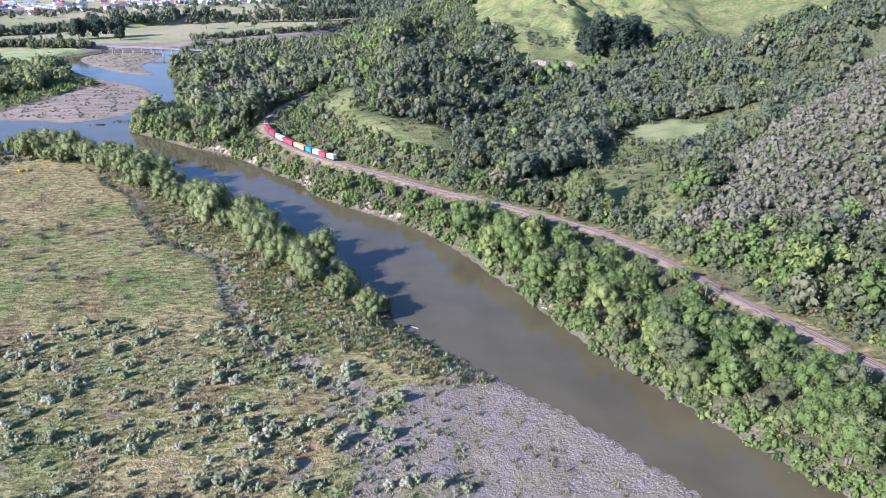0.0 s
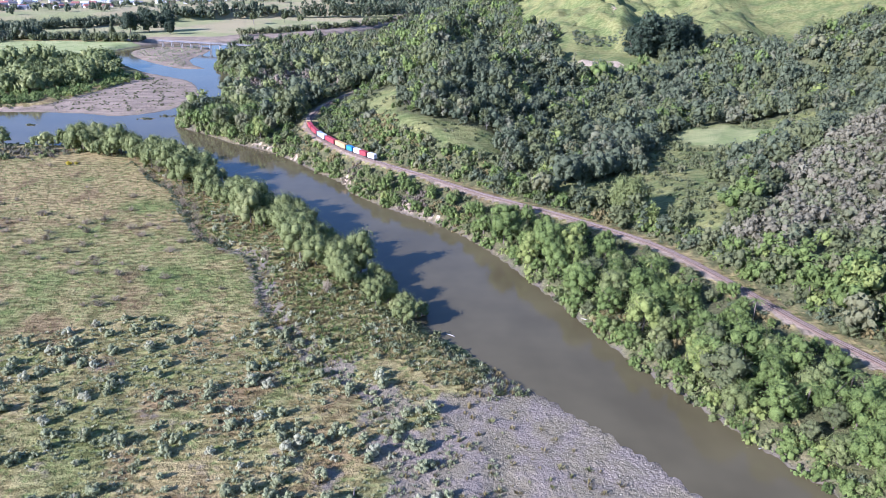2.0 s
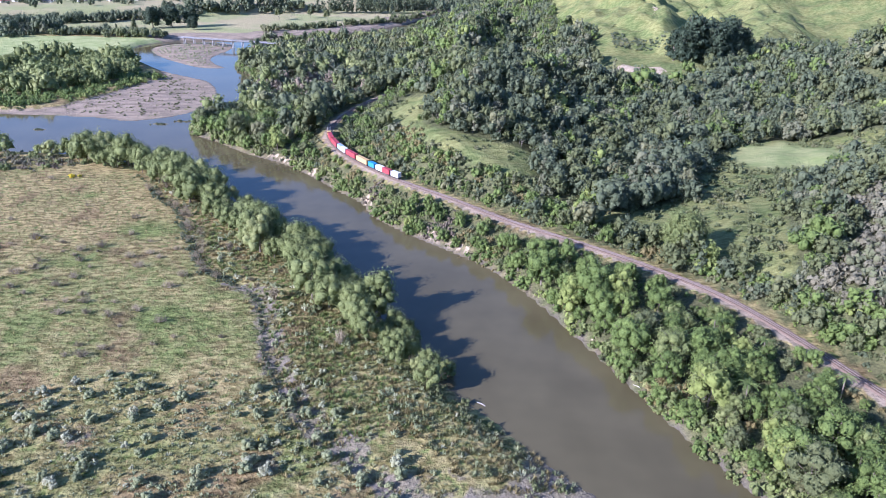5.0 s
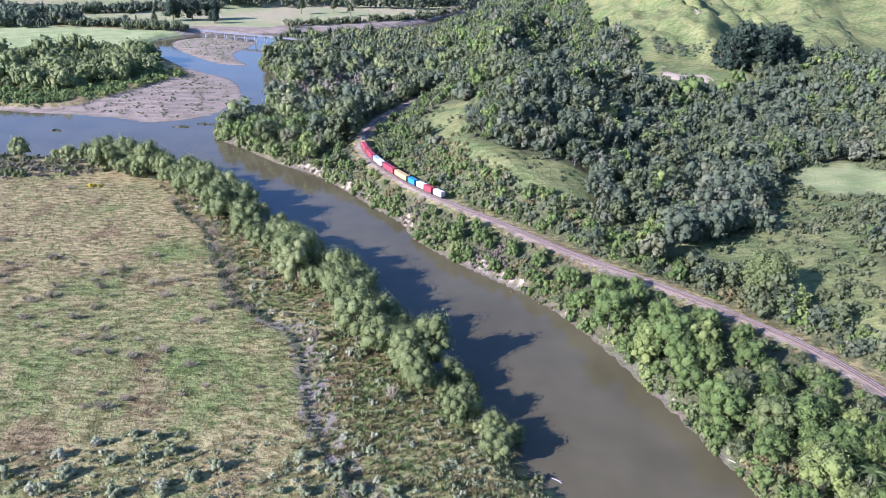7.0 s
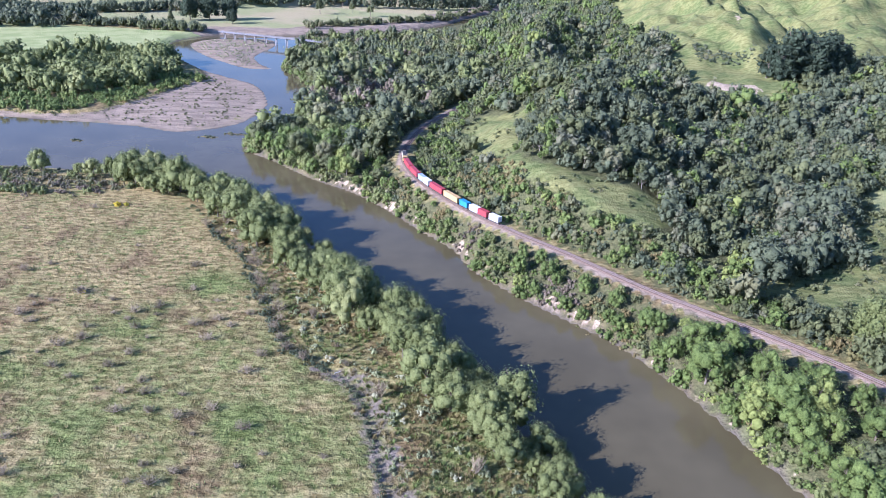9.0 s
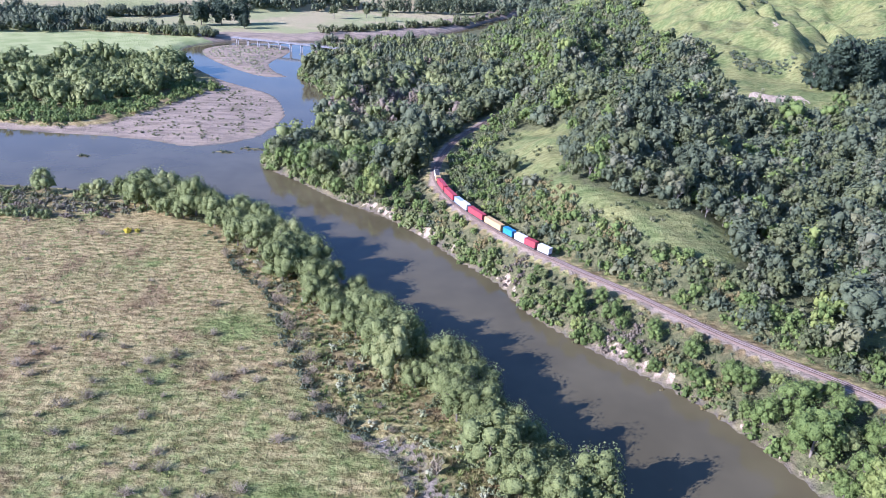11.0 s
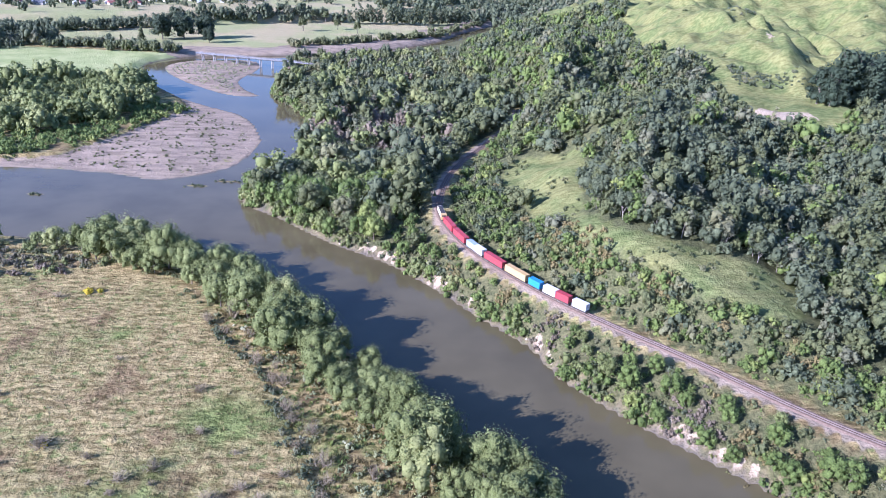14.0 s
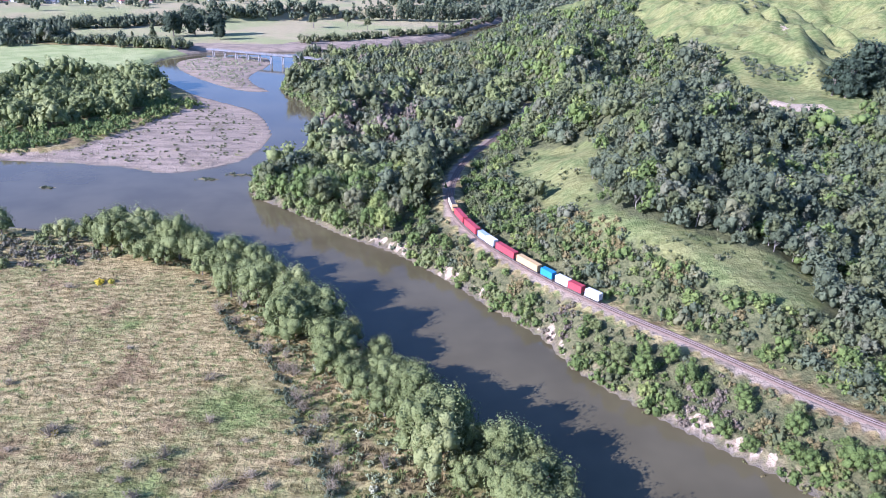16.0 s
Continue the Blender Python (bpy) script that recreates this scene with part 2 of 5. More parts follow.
RAIL = curve([(170, -90), (155, -40), (143, -9), (135, 9), (127, 32), (118, 52), (106, 67), (92, 81), (73, 98), (55, 118), (43, 130), (30, 145), (18, 163), (11, 178), (7, 195),
              (7.5, 213), (13, 241), (25, 272), (36, 297), (46, 325), (50, 370), (40, 430), (30, 520), (60, 640), (150, 850)], 4)
EAST = np.vstack([RIGHT_BANK, UP_RIGHT[1:], [(3000, 1200), (3000, -95)]])
RAIL_Z = 7.4
# hills: ridge lines with places and heights in metres over the railway, and the half widths of their left and right flanks
RIDGES = [
    ([(84, 222, 19), (94, 262, 24), (110, 318, 32), (118, 366, 34)], 46, 62),
    ([(124, 384, 29), (136, 396, 30), (160, 414, 26), (192, 424, 28), (212, 430, 19)], 42, 30),
    ([(112, 396, 29), (104, 440, 25), (94, 500, 20), (94, 550, 24), (106, 599, 33), (140, 680, 36), (154, 735, 35), (166, 800, 20)], 46, 42),
    ([(146, 705, 36), (196, 705, 25), (206, 670, 22), (216, 570, 15), (236, 540, 12)], 34, 30),
    ([(264, 530, 15), (270, 600, 29), (296, 660, 46), (330, 752, 60), (318, 830, 64), (330, 940, 62)], 88, 120),
    ([(334, 730, 58), (340, 690, 52), (328, 640, 48), (320, 600, 40), (316, 555, 22), (308, 500, 17)], 34, 24),
    ([(340, 775, 58), (398, 765, 53), (410, 728, 49), (414, 675, 40), (398, 610, 24)], 34, 24)]
SPURS = [
    ([(560, 940, 75), (500, 800, 56), (456, 672, 42), (408, 566, 27), (366, 545, 17), (318, 520, 17)], 72, 60),
    ([(412, 510, 14), (424, 480, 23), (480, 450, 44), (560, 420, 72), (760, 390, 110)], 46, 58),
    ([(240, 60, 12), (290, 110, 24), (350, 130, 48), (440, 120, 70), (700, 100, 110)], 62, 60),
    ([(262, 140, 10), (310, 160, 24), (400, 190, 50), (520, 230, 70), (760, 260, 95)], 50, 48),
    ([(256, -60, 16), (330, -50, 42), (480, -60, 80)], 70, 60),
    ([(340, 262, 6), (420, 300, 26), (540, 320, 60)], 46, 40),
    ([(380, 1080, 70), (560, 1000, 78), (760, 860, 92), (1000, 660, 120)], 120, 210)]


def ridge(x, y, line, left, right):
    """Height of a ridge with its two flanks."""
    best, side, top = np.full(x.shape, 1e9), np.zeros(x.shape), np.zeros(x.shape)
    for (ax, ay, ah), (bx, by, bh) in zip(line[:-1], line[1:]):
        dx, dy = bx - ax, by - ay
        t = np.clip(((x - ax) * dx + (y - ay) * dy) / (dx * dx + dy * dy + 1e-9), 0, 1)
        d = np.hypot(x - ax - t * dx, y - ay - t * dy)
        near = d < best
        side = np.where(near, np.sign((x - ax) * dy - (y - ay) * dx), side)
        top = np.where(near, ah + t * (bh - ah), top)
        best = np.minimum(best, d)
    return top * np.exp(-(best / np.where(side > 0, right, left)) ** 1.7)


def hill_height(x, y):
    """All ridges, joined softly where they meet."""
    x, y = (x + 4 * rough(x, y, 45, 81)) * PLAN, (y + 4 * rough(x, y, 45, 82)) * PLAN
    return sum(ridge(x, y, curve(line, 14), left, right) ** 4 for line, left, right in RIDGES + SPURS) ** 0.25 / PLAN


BAR_EDGE = curve([(-260, 262), (-152, 257), (-133, 274), (-123, 308), (-116, 348), (-132, 382)], 6)
BAR = np.vstack([BAR_BANK[(BAR_BANK[:, 1] < 388) & (BAR_BANK[:, 0] > -262)], BAR_EDGE])
CLEARING = curve([(27, 222), (36, 240), (54, 231), (70, 232), (64, 225), (53, 215), (54, 203), (47, 186), (46, 166), (50, 156), (61, 150), (74, 144), (90, 144), (86, 130), (78, 121), (68, 126),
                  (55, 139), (46, 150), (36, 166), (32, 196), (27, 222)], 5)
VALLEY = curve([(95, 100), (118, 72), (131, 54), (139, 62), (151, 94), (160, 118), (185, 136), (217, 161), (231, 180), (205, 192), (175, 185), (152, 156), (140, 132), (118, 110), (95, 100)], 5)
PASTURE = np.array([(148, 312), (156, 292), (188, 284), (206, 318), (250, 348), (300, 372), (340, 410), (400, 450), (900, 500), (1500, 900), (180, 900), (178, 640), (151, 559), (151, 438), (160, 384),
                    (146, 350)], float)
GREY_SLOPE = np.array([(134, 46), (155, 69), (183, 100), (211, 122), (260, 175), (310, 241), (420, 290), (420, -20), (260, 20), (175, 38), (150, 36)], float)
DITCH = curve([(44, -6), (32, 6), (26, 15), (21, 23), (16, 35), (9, 59), (2, 66), (-10, 77), (-16, 90), (-24, 106), (-30, 119), (-44, 136)], 4)


def river_distance(x, y):
    """Metres from the water's edge, negative in the water."""
    d = line_distance(x, y, np.vstack([RIVER, RIVER[:1]]))[0]
    d = np.where(inside(x, y, RIVER), -d, d)
    i = line_distance(x, y, ISLAND)[0]
    return np.where(inside(x, y, ISLAND), i, np.where(d < 0, -np.minimum(-d, i), d))


def bush(x, y, dr, side, east):
    """Whether thick native bush covers a place on the hills."""
    hill = ((side > 0) & (dr > 4.2) | (y > 350) & (side > 0)) & ~inside(x, y, CLEARING) & ~inside(x, y, VALLEY) & east
    wave, sway = 7 * rough(x, y, 40, 11), 7 * rough(x, y, 40, 12)
    grassy = inside(x + wave, y + sway, PASTURE)
    return hill & ~grassy & (y < 640)


def plan(x, y):
    """Height of the ground, its covers and what else the planting needs, for arrays of places."""
    dw = river_distance(x, y)
    dr, side = line_distance(x, y, RAIL)
    east = inside(x, y, EAST)
    on_island, on_bar = inside(x, y, ISLAND), inside(x, y, BAR)
    ditch = line_distance(x, y, DITCH)[0]
    hill = hill_height(x, y)
    # slipped scarps on the sides of two spurs
    for line, deep in SCARPS:
        d, way = line_distance(x, y, line)
        hill = hill - deep * (way > 0) * ease(0, 4, d) * np.exp(-d / 13) * ease(0.0, 6, np.minimum(np.hypot(*(line[0] - np.stack([x, y], -1)).T), np.hypot(*(line[-1] - np.stack([x, y], -1)).T)))
    # rills and terraces of the grassy hills
    steep = ease(10, 22, hill) * ease(318, 350, y)
    hill = hill - steep * (2.2 * np.abs(rough(x, y, 42, 83)) + 0.5 * np.abs(rough(x, y, 17, 84)) - 1.6)
    beach = np.interp(y, [-95, -40, -22, -8, -1, 6, 40], [62, 50, 38, 22, 6, 0.4, 0]) * (1 + 0.3 * rough(x, y, 17, 14)) * ~east * (x > 0)
    shore = np.maximum(beach, 6.0)
    west = 0.1 + 1.9 * ease(0, 1, dw / (shore * 1.3)) + 0.15 * rough(x, y, 9, 3) * ease(1, 10, dw)
    west = np.where(on_bar, 0.1 + 1.0 * ease(0, 30, dw), west)
    town = ease(0, 22, y - (590 + 0.62 * (x + 315))) * ease(120, 20, x)
    west = west + 9 * town + 1.0 * ease(420, 520, y) - 0.6 * ease(2.6, 0.6, ditch)
    # east: bank, shelf with the railway, hills
    past = np.clip(dw - 2, 0, None)
    up = 0.1 + 2.8 * ease(0, 3.0, dw) + (RAIL_Z - 3.2) * (past / (past + np.clip(dr - 3, 0, None) + 1e-6)) ** 1.3
    flat = 0.1 + 2.8 * ease(0, 5, dw)
    north = ease(215, 250, y) * ease(4, 26, dr)
    up = up * (1 - north) + np.minimum(up, flat) * north
    high = RAIL_Z + 0.1 - 0.5 * ease(2.6, 4.0, dr) * ease(8, 5, dr) + hill * ease(3.5, 20, dr) + 0.5 * rough(x, y, 26, 5) * ease(8, 25, dr) + 0.12 * hill * rough(x, y, 34, 25) * ease(14, 45, dr)
    high = high - 5 * ease(560, 700, y) * ease(140, 60, x - 0.25 * (y - 600))
    land = np.where(east, np.where(side > 0, high, np.where(dr < 3.2, RAIL_Z, up)), west)
    land = np.where(on_island, 0.1 + 0.8 * ease(0, 14, dw), land)
    for a, b, w in SNAGS:
        dw = np.maximum(dw, w - np.hypot((x - a) * 0.6, (y - b) * 1.4))
    z = np.where(dw < 0, -0.1 - 1.6 * ease(0, 9, -dw), np.minimum(land, 0.1 + dw * 3))
    # covers
    braid = ~east & (y > 500) & (line_distance(x, y, UP_LEFT)[0] < 26 + 8 * rough(x, y, 50, 6))
    gravel = np.where(on_island | on_bar, 0.78 + 0.22 * rough(x, y, 18, 8), 0)
    gravel = np.maximum(gravel, ease(1.25, 0.55, dw / (beach + 1e-3)) * (beach > 0.5))
    gravel = np.maximum(gravel, braid * 0.95)
    gravel = np.maximum(gravel, (0.58 + 0.15 * rough(x, y, 9, 17)) * ease(3.6, 0.4, np.where(y < 68, np.abs(ditch - 1.6), 9)) * ~east)
    gravel = np.maximum(gravel, east * (y < 346) * ease(2.3, 1.5, np.abs(dr * side + 0.5)) * 0.95)
    thick = bush(x, y, dr, side, east)
    bank = east & (side < 0) & (dw > 0.2) & (dr > 3.4)
    covers = {"gravel": np.clip(gravel + 0.34 * ease(24, 8, y) * (rough(x, y, 20, 71) > 0.35) * (x > -60) * ~east, 0, 1), "ballast": np.where(on_bar | on_island | braid, 0.8, east * ease(3.4, 2.6, dr))}
    covers["dry"] = np.clip(0.26 + 0.5 * rough(x, y, 46, 9) + ease(60, 110, y) * 0.75 + ease(480, 560, y) * 0.7 + 0.25 * ease(40, 15, y), 0, 1)
    for a, b, w in GREEN_SPOTS:
        covers["dry"] = covers["dry"] * (1 - 1.0 * ease(w, 0.3 * w, np.hypot(x - a, (y - b) * 1.3) + 2 * rough(x, y, 7, 3)))
    meadow = ((y > 380) & (x < -150) & (y < 505) & ~east) * 1.0
    covers["lush"] = np.clip(np.where(east, ease(6, 14, dr) * (side > 0) * 1, 0), 0, 1)
    covers["dry"] = np.where(east & (dr < 9), 0.85, covers["dry"])
    covers["litter"] = (thick | bank) * 0.9
    covers["hay"] = (~east & (y > 512) & (gravel < 0.5)) * 1.0
    covers["paddock"] = np.maximum(meadow, 0.6 * ease(26, 12, np.hypot((x - 188) * 0.75, y - 166) + 5 * rough(x, y, 14, 63)) * east)
    cliffs = sum(ease(w, 0.4 * w, np.hypot(x - a, y - b)) for a, b, w in CLIFFS)
    covers["clay"] = np.clip((east & (dw > 0)) * ease(3.0, 1.0, dw) * (cliffs + 0.5 * ease(20, 60, y) * ease(230, 190, y)), 0, 1) \
        + ease(13, 6, np.hypot((x - 170) * 0.8 + 0.4 * (y - 314), (y - 314) * 1.1) + 2.0 * rough(x, y, 7, 61)) + ease(7, 2, np.hypot(x - 206, y - 419)) * 0.55
    covers["silt"] = (dw < 0.3) * 1.0
    return z, covers, {"water": dw, "rail": dr * side, "east": east * 1.0, "bush": thick * 1.0, "ditch": ditch}


SNAGS = [(-68, 241, 2.6), (-77, 235, 2.4), (-63, 250, 1.8), (-126, 221, 1.7)]
SCARPS = [(curve([(224, 394), (213, 408), (206, 420), (204, 442)], 4), 9), (curve([(264, 418), (252, 432), (246, 452), (247, 478)], 4), 9), (curve([(305, 470), (296, 486), (292, 505)], 4), 7)]
GREEN_SPOTS = [(-33, 100, 12), (-40, 84, 8), (-12, 92, 9), (-62, 130, 5), (-25, 70, 14), (-48, 40, 16), (-10, 48, 12)]
CLIFFS = [(57, 92, 6), (49, 100, 5), (27, 131, 4.5), (5, 160, 5), (12, 150, 3), (-8, 177, 4), (-14, 181, 3), (84, 43, 2.5), (115.5, -19, 3.0)]


def link_mesh(name, verts, faces, material, tint=None, smooth=False):
    """A mesh object from arrays; faces are rows of three or four corners, or a list of such arrays."""
    mesh = bpy.data.meshes.new(name)
    groups = faces if isinstance(faces, list) else [faces]
    corners = np.concatenate([f.ravel() for f in groups]).astype(np.int32)
    sizes = np.concatenate([np.full(len(f), f.shape[1]) for f in groups]).astype(np.int32)
    mesh.vertices.add(len(verts))
    mesh.vertices.foreach_set("co", np.asarray(verts, np.float32).ravel())
    mesh.loops.add(len(corners))
    mesh.loops.foreach_set("vertex_index", corners)
    mesh.polygons.add(len(sizes))
    mesh.polygons.foreach_set("loop_start", (np.cumsum(sizes) - sizes).astype(np.int32))
    mesh.polygons.foreach_set("loop_total", sizes)
    mesh.polygons.foreach_set("use_smooth", np.full(len(sizes), smooth))
    if tint is not None:
        mesh.attributes.new("tint", "FLOAT", "POINT").data.foreach_set("value", np.asarray(tint, np.float32))
    mesh.materials.append(material)
    mesh.update(calc_edges=True)
    return mesh


# ---- ground and water ----
def spread(low, high, step, far_low, far_high, growth=1.16):
    mid = np.arange(low, high + step, step)
    grow, d = [], step
    v = mid[-1]
    while v < far_high:
        d *= growth
        v += d
        grow.append(v)
    shrink, d, v = [], step, mid[0]
    while v > far_low:
        d *= 1.16
        v -= d
        shrink.append(v)
    return np.array(shrink[::-1] + list(mid) + grow)


XS, YS = spread(-190, 290, 2.0, -3500, 3500), spread(-75, 640, 2.0, -3000, 4200, 1.05)
GX, GY = np.meshgrid(XS, YS)
LAND, COVERS, FIELDS = plan(GX.ravel(), GY.ravel())
FIELDS["land"] = LAND
FIELDS = {key: value.reshape(GX.shape) for key, value in FIELDS.items()}


def sample(key, x, y):
    """A field of the plan at any places."""
    x, y = np.atleast_1d(np.asarray(x, float)), np.atleast_1d(np.asarray(y, float))
    i, j = np.clip(np.searchsorted(XS, x) - 1, 0, len(XS) - 2), np.clip(np.searchsorted(YS, y) - 1, 0, len(YS) - 2)
    u, v = np.clip((x - XS[i]) / (XS[i + 1] - XS[i]), 0, 1), np.clip((y - YS[j]) / (YS[j + 1] - YS[j]), 0, 1)
    f = FIELDS[key]
    return (f[j, i] * (1 - u) + f[j, i + 1] * u) * (1 - v) + (f[j + 1, i] * (1 - u) + f[j + 1, i + 1] * u) * v


def height(x, y):
    return sample("land", x, y)


def build_ground():
    verts = np.stack([GX.ravel(), GY.ravel(), LAND], 1)
    i = np.arange(GX.size).reshape(GX.shape)
    faces = np.stack([i[:-1, :-1].ravel(), i[:-1, 1:].ravel(), i[1:, 1:].ravel(), i[1:, :-1].ravel()], 1)
    mesh = link_mesh("ground", verts, faces, GROUND, smooth=True)
    for key, value in COVERS.items():
        mesh.attributes.new(key, "FLOAT", "POINT").data.foreach_set("value", np.asarray(value, np.float32))
    tagged(new("ground", mesh), "grassy river flat, gravel beach and green hills", "ground", kind="structure")


build_ground()
pool = link_mesh("water", np.array([(-3500, -400, 0), (3500, -400, 0), (3500, 1300, 0), (-3500, 1300, 0)], float), np.array([(0, 1, 2, 3)]), WATER)
tagged(new("water", pool), "muddy brown river water with blue sky reflections", "river", kind="structure")


# ---- plants ----
def ball(rings=3, around=6):
    """A low ball of radius 1: corners and triangles."""
    v = [(0, 0, 1)]
    for r in range(1, rings + 1):
        a = math.pi * r / (rings + 1)
        v += [(math.sin(a) * math.cos(6.2832 * k / around), math.sin(a) * math.sin(6.2832 * k / around), math.cos(a)) for k in range(around)]
    v.append((0, 0, -1))
    f = [(0, 1 + k, 1 + (k + 1) % around) for k in range(around)]
    for r in range(rings - 1):
        a, b = 1 + r * around, 1 + (r + 1) * around
        for k in range(around):
            f += [(a + k, b + k, b + (k + 1) % around), (a + k, b + (k + 1) % around, a + (k + 1) % around)]
    last, a = len(v) - 1, 1 + (rings - 1) * around
    f += [(a + (k + 1) % around, a + k, last) for k in range(around)]
    return np.array(v), np.array(f)


def crown(r, lobes, wide, tall, base, leaves, leaf, form="round", core=0.62, rings=2):
    """A crown of leafy billows round dense cores, as corners and triangles, its foot at the origin."""
    ball_v, ball_f = ball(rings, 4 if lobes < 12 else 5)
    verts, faces, count = [], [], 0
    for k in range(lobes):
        u = (k + 0.5) / lobes
        a = k * 2.4 + r.uniform(-0.4, 0.4)
        if form == "round":
            rise = 1.3 * u - 0.36
            reach = math.sqrt(max(0.0, 1 - rise * rise)) * 0.54
            level = 0.40 + 0.44 * rise
            size = wide * (0.27 + 0.62 / math.sqrt(lobes)) * r.uniform(0.7, 1.2)
        elif form == "spire":
            level, reach = 0.1 + 0.8 * u, 0.45 * (1 - u)
            size = wide * (0.62 - 0.42 * u) * r.uniform(0.85, 1.15)
        else:
            level, reach = 0.12 + 0.40 * u, 0.62 * (1 - 0.5 * u)
            size = wide * r.uniform(0.35, 0.5)
        c = np.array([math.cos(a) * reach * wide, math.sin(a) * reach * wide, base + (tall - base) * level])
        c += r.normal(0, 0.07 * wide, 3)
        c[2] = max(c[2], size * 0.5)
        squash = np.array([r.uniform(0.85, 1.1), r.uniform(0.85, 1.1), r.uniform(0.8, 1.25)])
        verts.append(c + ball_v * r.uniform(0.70, 1.26, (len(ball_v), 1)) * size * core * squash)
        faces.append(ball_f + count)
        count += len(ball_v)
        way = r.normal(0, 1, (leaves, 3))
        way /= np.linalg.norm(way, axis=1)[:, None]
        way[:, 2] = np.where(way[:, 2] < -0.4, -way[:, 2], way[:, 2])
        at = c + way * squash * size * (0.66 + 0.62 * r.beta(1.8, 2.2, (leaves, 1)))
        face = way + (0, 0, 0.15) + r.normal(0, 0.38, (leaves, 3))
        face /= np.linalg.norm(face, axis=1)[:, None]
        one = np.cross(face, r.normal(0, 1, (leaves, 3)))
        one /= np.linalg.norm(one, axis=1)[:, None] + 1e-9
        two = np.cross(face, one)
        s = leaf * r.uniform(0.5, 1.45, (leaves, 1))
        tri = np.stack([at + one * s, at - one * s * 0.5 + two * s * 0.87, at - one * s * 0.5 - two * s * 0.87], 1).reshape(-1, 3)
        verts.append(tri)
        faces.append(np.arange(leaves * 3).reshape(-1, 3) + count)
        count += leaves * 3
    return np.vstack(verts), np.vstack(faces)


def tube(points, radii, sides=6):
    """A tapered limb along points, as corners and triangles."""
    p = np.array(points, float)
    v, f = [], []
    for i, (q, rad) in enumerate(zip(p, radii)):
        way = p[min(i + 1, len(p) - 1)] - p[max(i - 1, 0)]
        one = np.cross(way, (0.3, 0.9, 0.1))
        one /= np.linalg.norm(one) + 1e-9
        two = np.cross(way, one)
        two /= np.linalg.norm(two) + 1e-9
        for k in range(sides):
            a = 6.2832 * k / sides
            v.append(q + rad * (math.cos(a) * one + math.sin(a) * two))
    for i in range(len(p) - 1):
        for k in range(sides):
            a, b = i * sides + k, i * sides + (k + 1) % sides
            f += [(a, b, b + sides), (a, b + sides, a + sides)]
    return np.array(v), np.array(f)


def merge(pieces):
    v, f, n = [], [], 0
    for pv, pf in pieces:
        v.append(pv)
        f.append(pf + n)
        n += len(pv)
    return np.vstack(v), np.vstack(f)


def trunk(r, tall, thick, limbs=5, spread_out=0.45):
    lean = r.normal(0, 0.06, 2) * tall
    spine = [(0, 0, -0.4), (lean[0] * 0.3, lean[1] * 0.3, tall * 0.3), (lean[0], lean[1], tall * 0.72)]
    pieces = [tube(spine, [thick, thick * 0.75, thick * 0.35])]
    for k in range(limbs):
        a, t = k * 2.4 + r.uniform(-0.4, 0.4), r.uniform(0.18, 0.55)
        s = np.array([lean[0] * t, lean[1] * t, tall * t])
        e = s + np.array([math.cos(a) * spread_out * tall, math.sin(a) * spread_out * tall, tall * r.uniform(0.25, 0.42)])
        pieces.append(tube([s, (s + e) / 2 + (0, 0, 0.04 * tall), e], [thick * 0.45, thick * 0.3, thick * 0.12], 5))
    return merge(pieces)


def scatter(poly, gap, seed, test=None):
    """Jittered places inside a ring of the plan, about gap apart."""
    r = np.random.default_rng(seed)
    poly = np.array(poly, float)
    (x0, y0), (x1, y1) = poly.min(0), poly.max(0)
    gx, gy = np.meshgrid(np.arange(x0, x1, gap), np.arange(y0, y1, gap * 0.87))
    gx = gx + (np.arange(gx.shape[0])[:, None] % 2) * gap * 0.5
    x = gx.ravel() + r.uniform(-0.42, 0.42, gx.size) * gap
    y = gy.ravel() + r.uniform(-0.42, 0.42, gx.size) * gap
    keep = inside(x, y, poly)
    if test is not None:
        keep &= test(x, y)
    return x[keep], y[keep]


def plant_stuff(name, kinds, x, y, sizes, material, label, category, seed=0, sink=0.2, stretch=0.15):
    """Many plants too thick to count, joined in one mesh; kinds are crowns of size 1."""
    if kinds is small or kinds is wood:
        away = distant if kinds is small else far_wood
        for part, forms in ((y > 250, away), (y <= 250, list(kinds))):
            if part.any():
                plant_stuff(name, forms, x[part], y[part], sizes[part], material, label, category, seed, sink, stretch)
        return
    r = np.random.default_rng(seed)
    z = height(x, y)
    verts, faces, tints, count = [], [], [], 0
    for k, (kv, kf) in enumerate(kinds):
        pick = np.arange(len(x)) % len(kinds) == k
        n = int(pick.sum())
        if not n:
            continue
        a, s = r.uniform(0, 6.28, n), sizes[pick]
        h = s * r.uniform(1 - stretch, 1 + stretch, n)
        ca, sa = np.cos(a)[:, None], np.sin(a)[:, None]
        vx = (kv[:, 0] * ca - kv[:, 1] * sa) * s[:, None] + x[pick][:, None]
        vy = (kv[:, 0] * sa + kv[:, 1] * ca) * s[:, None] + y[pick][:, None]
        vz = kv[:, 2] * h[:, None] + z[pick][:, None] - sink
        verts.append(np.stack([vx, vy, vz], 2).reshape(-1, 3))
        faces.append((kf[None] + (np.arange(n) * len(kv))[:, None, None]).reshape(-1, 3) + count)
        tints.append(np.repeat(r.uniform(0, 1, n), len(kv)))
        count += n * len(kv)
    if count:
        ob = new(name, link_mesh(name, np.vstack(verts), np.vstack(faces), material, np.concatenate(tints), True))
        tagged(ob, label, category, kind="stuff")


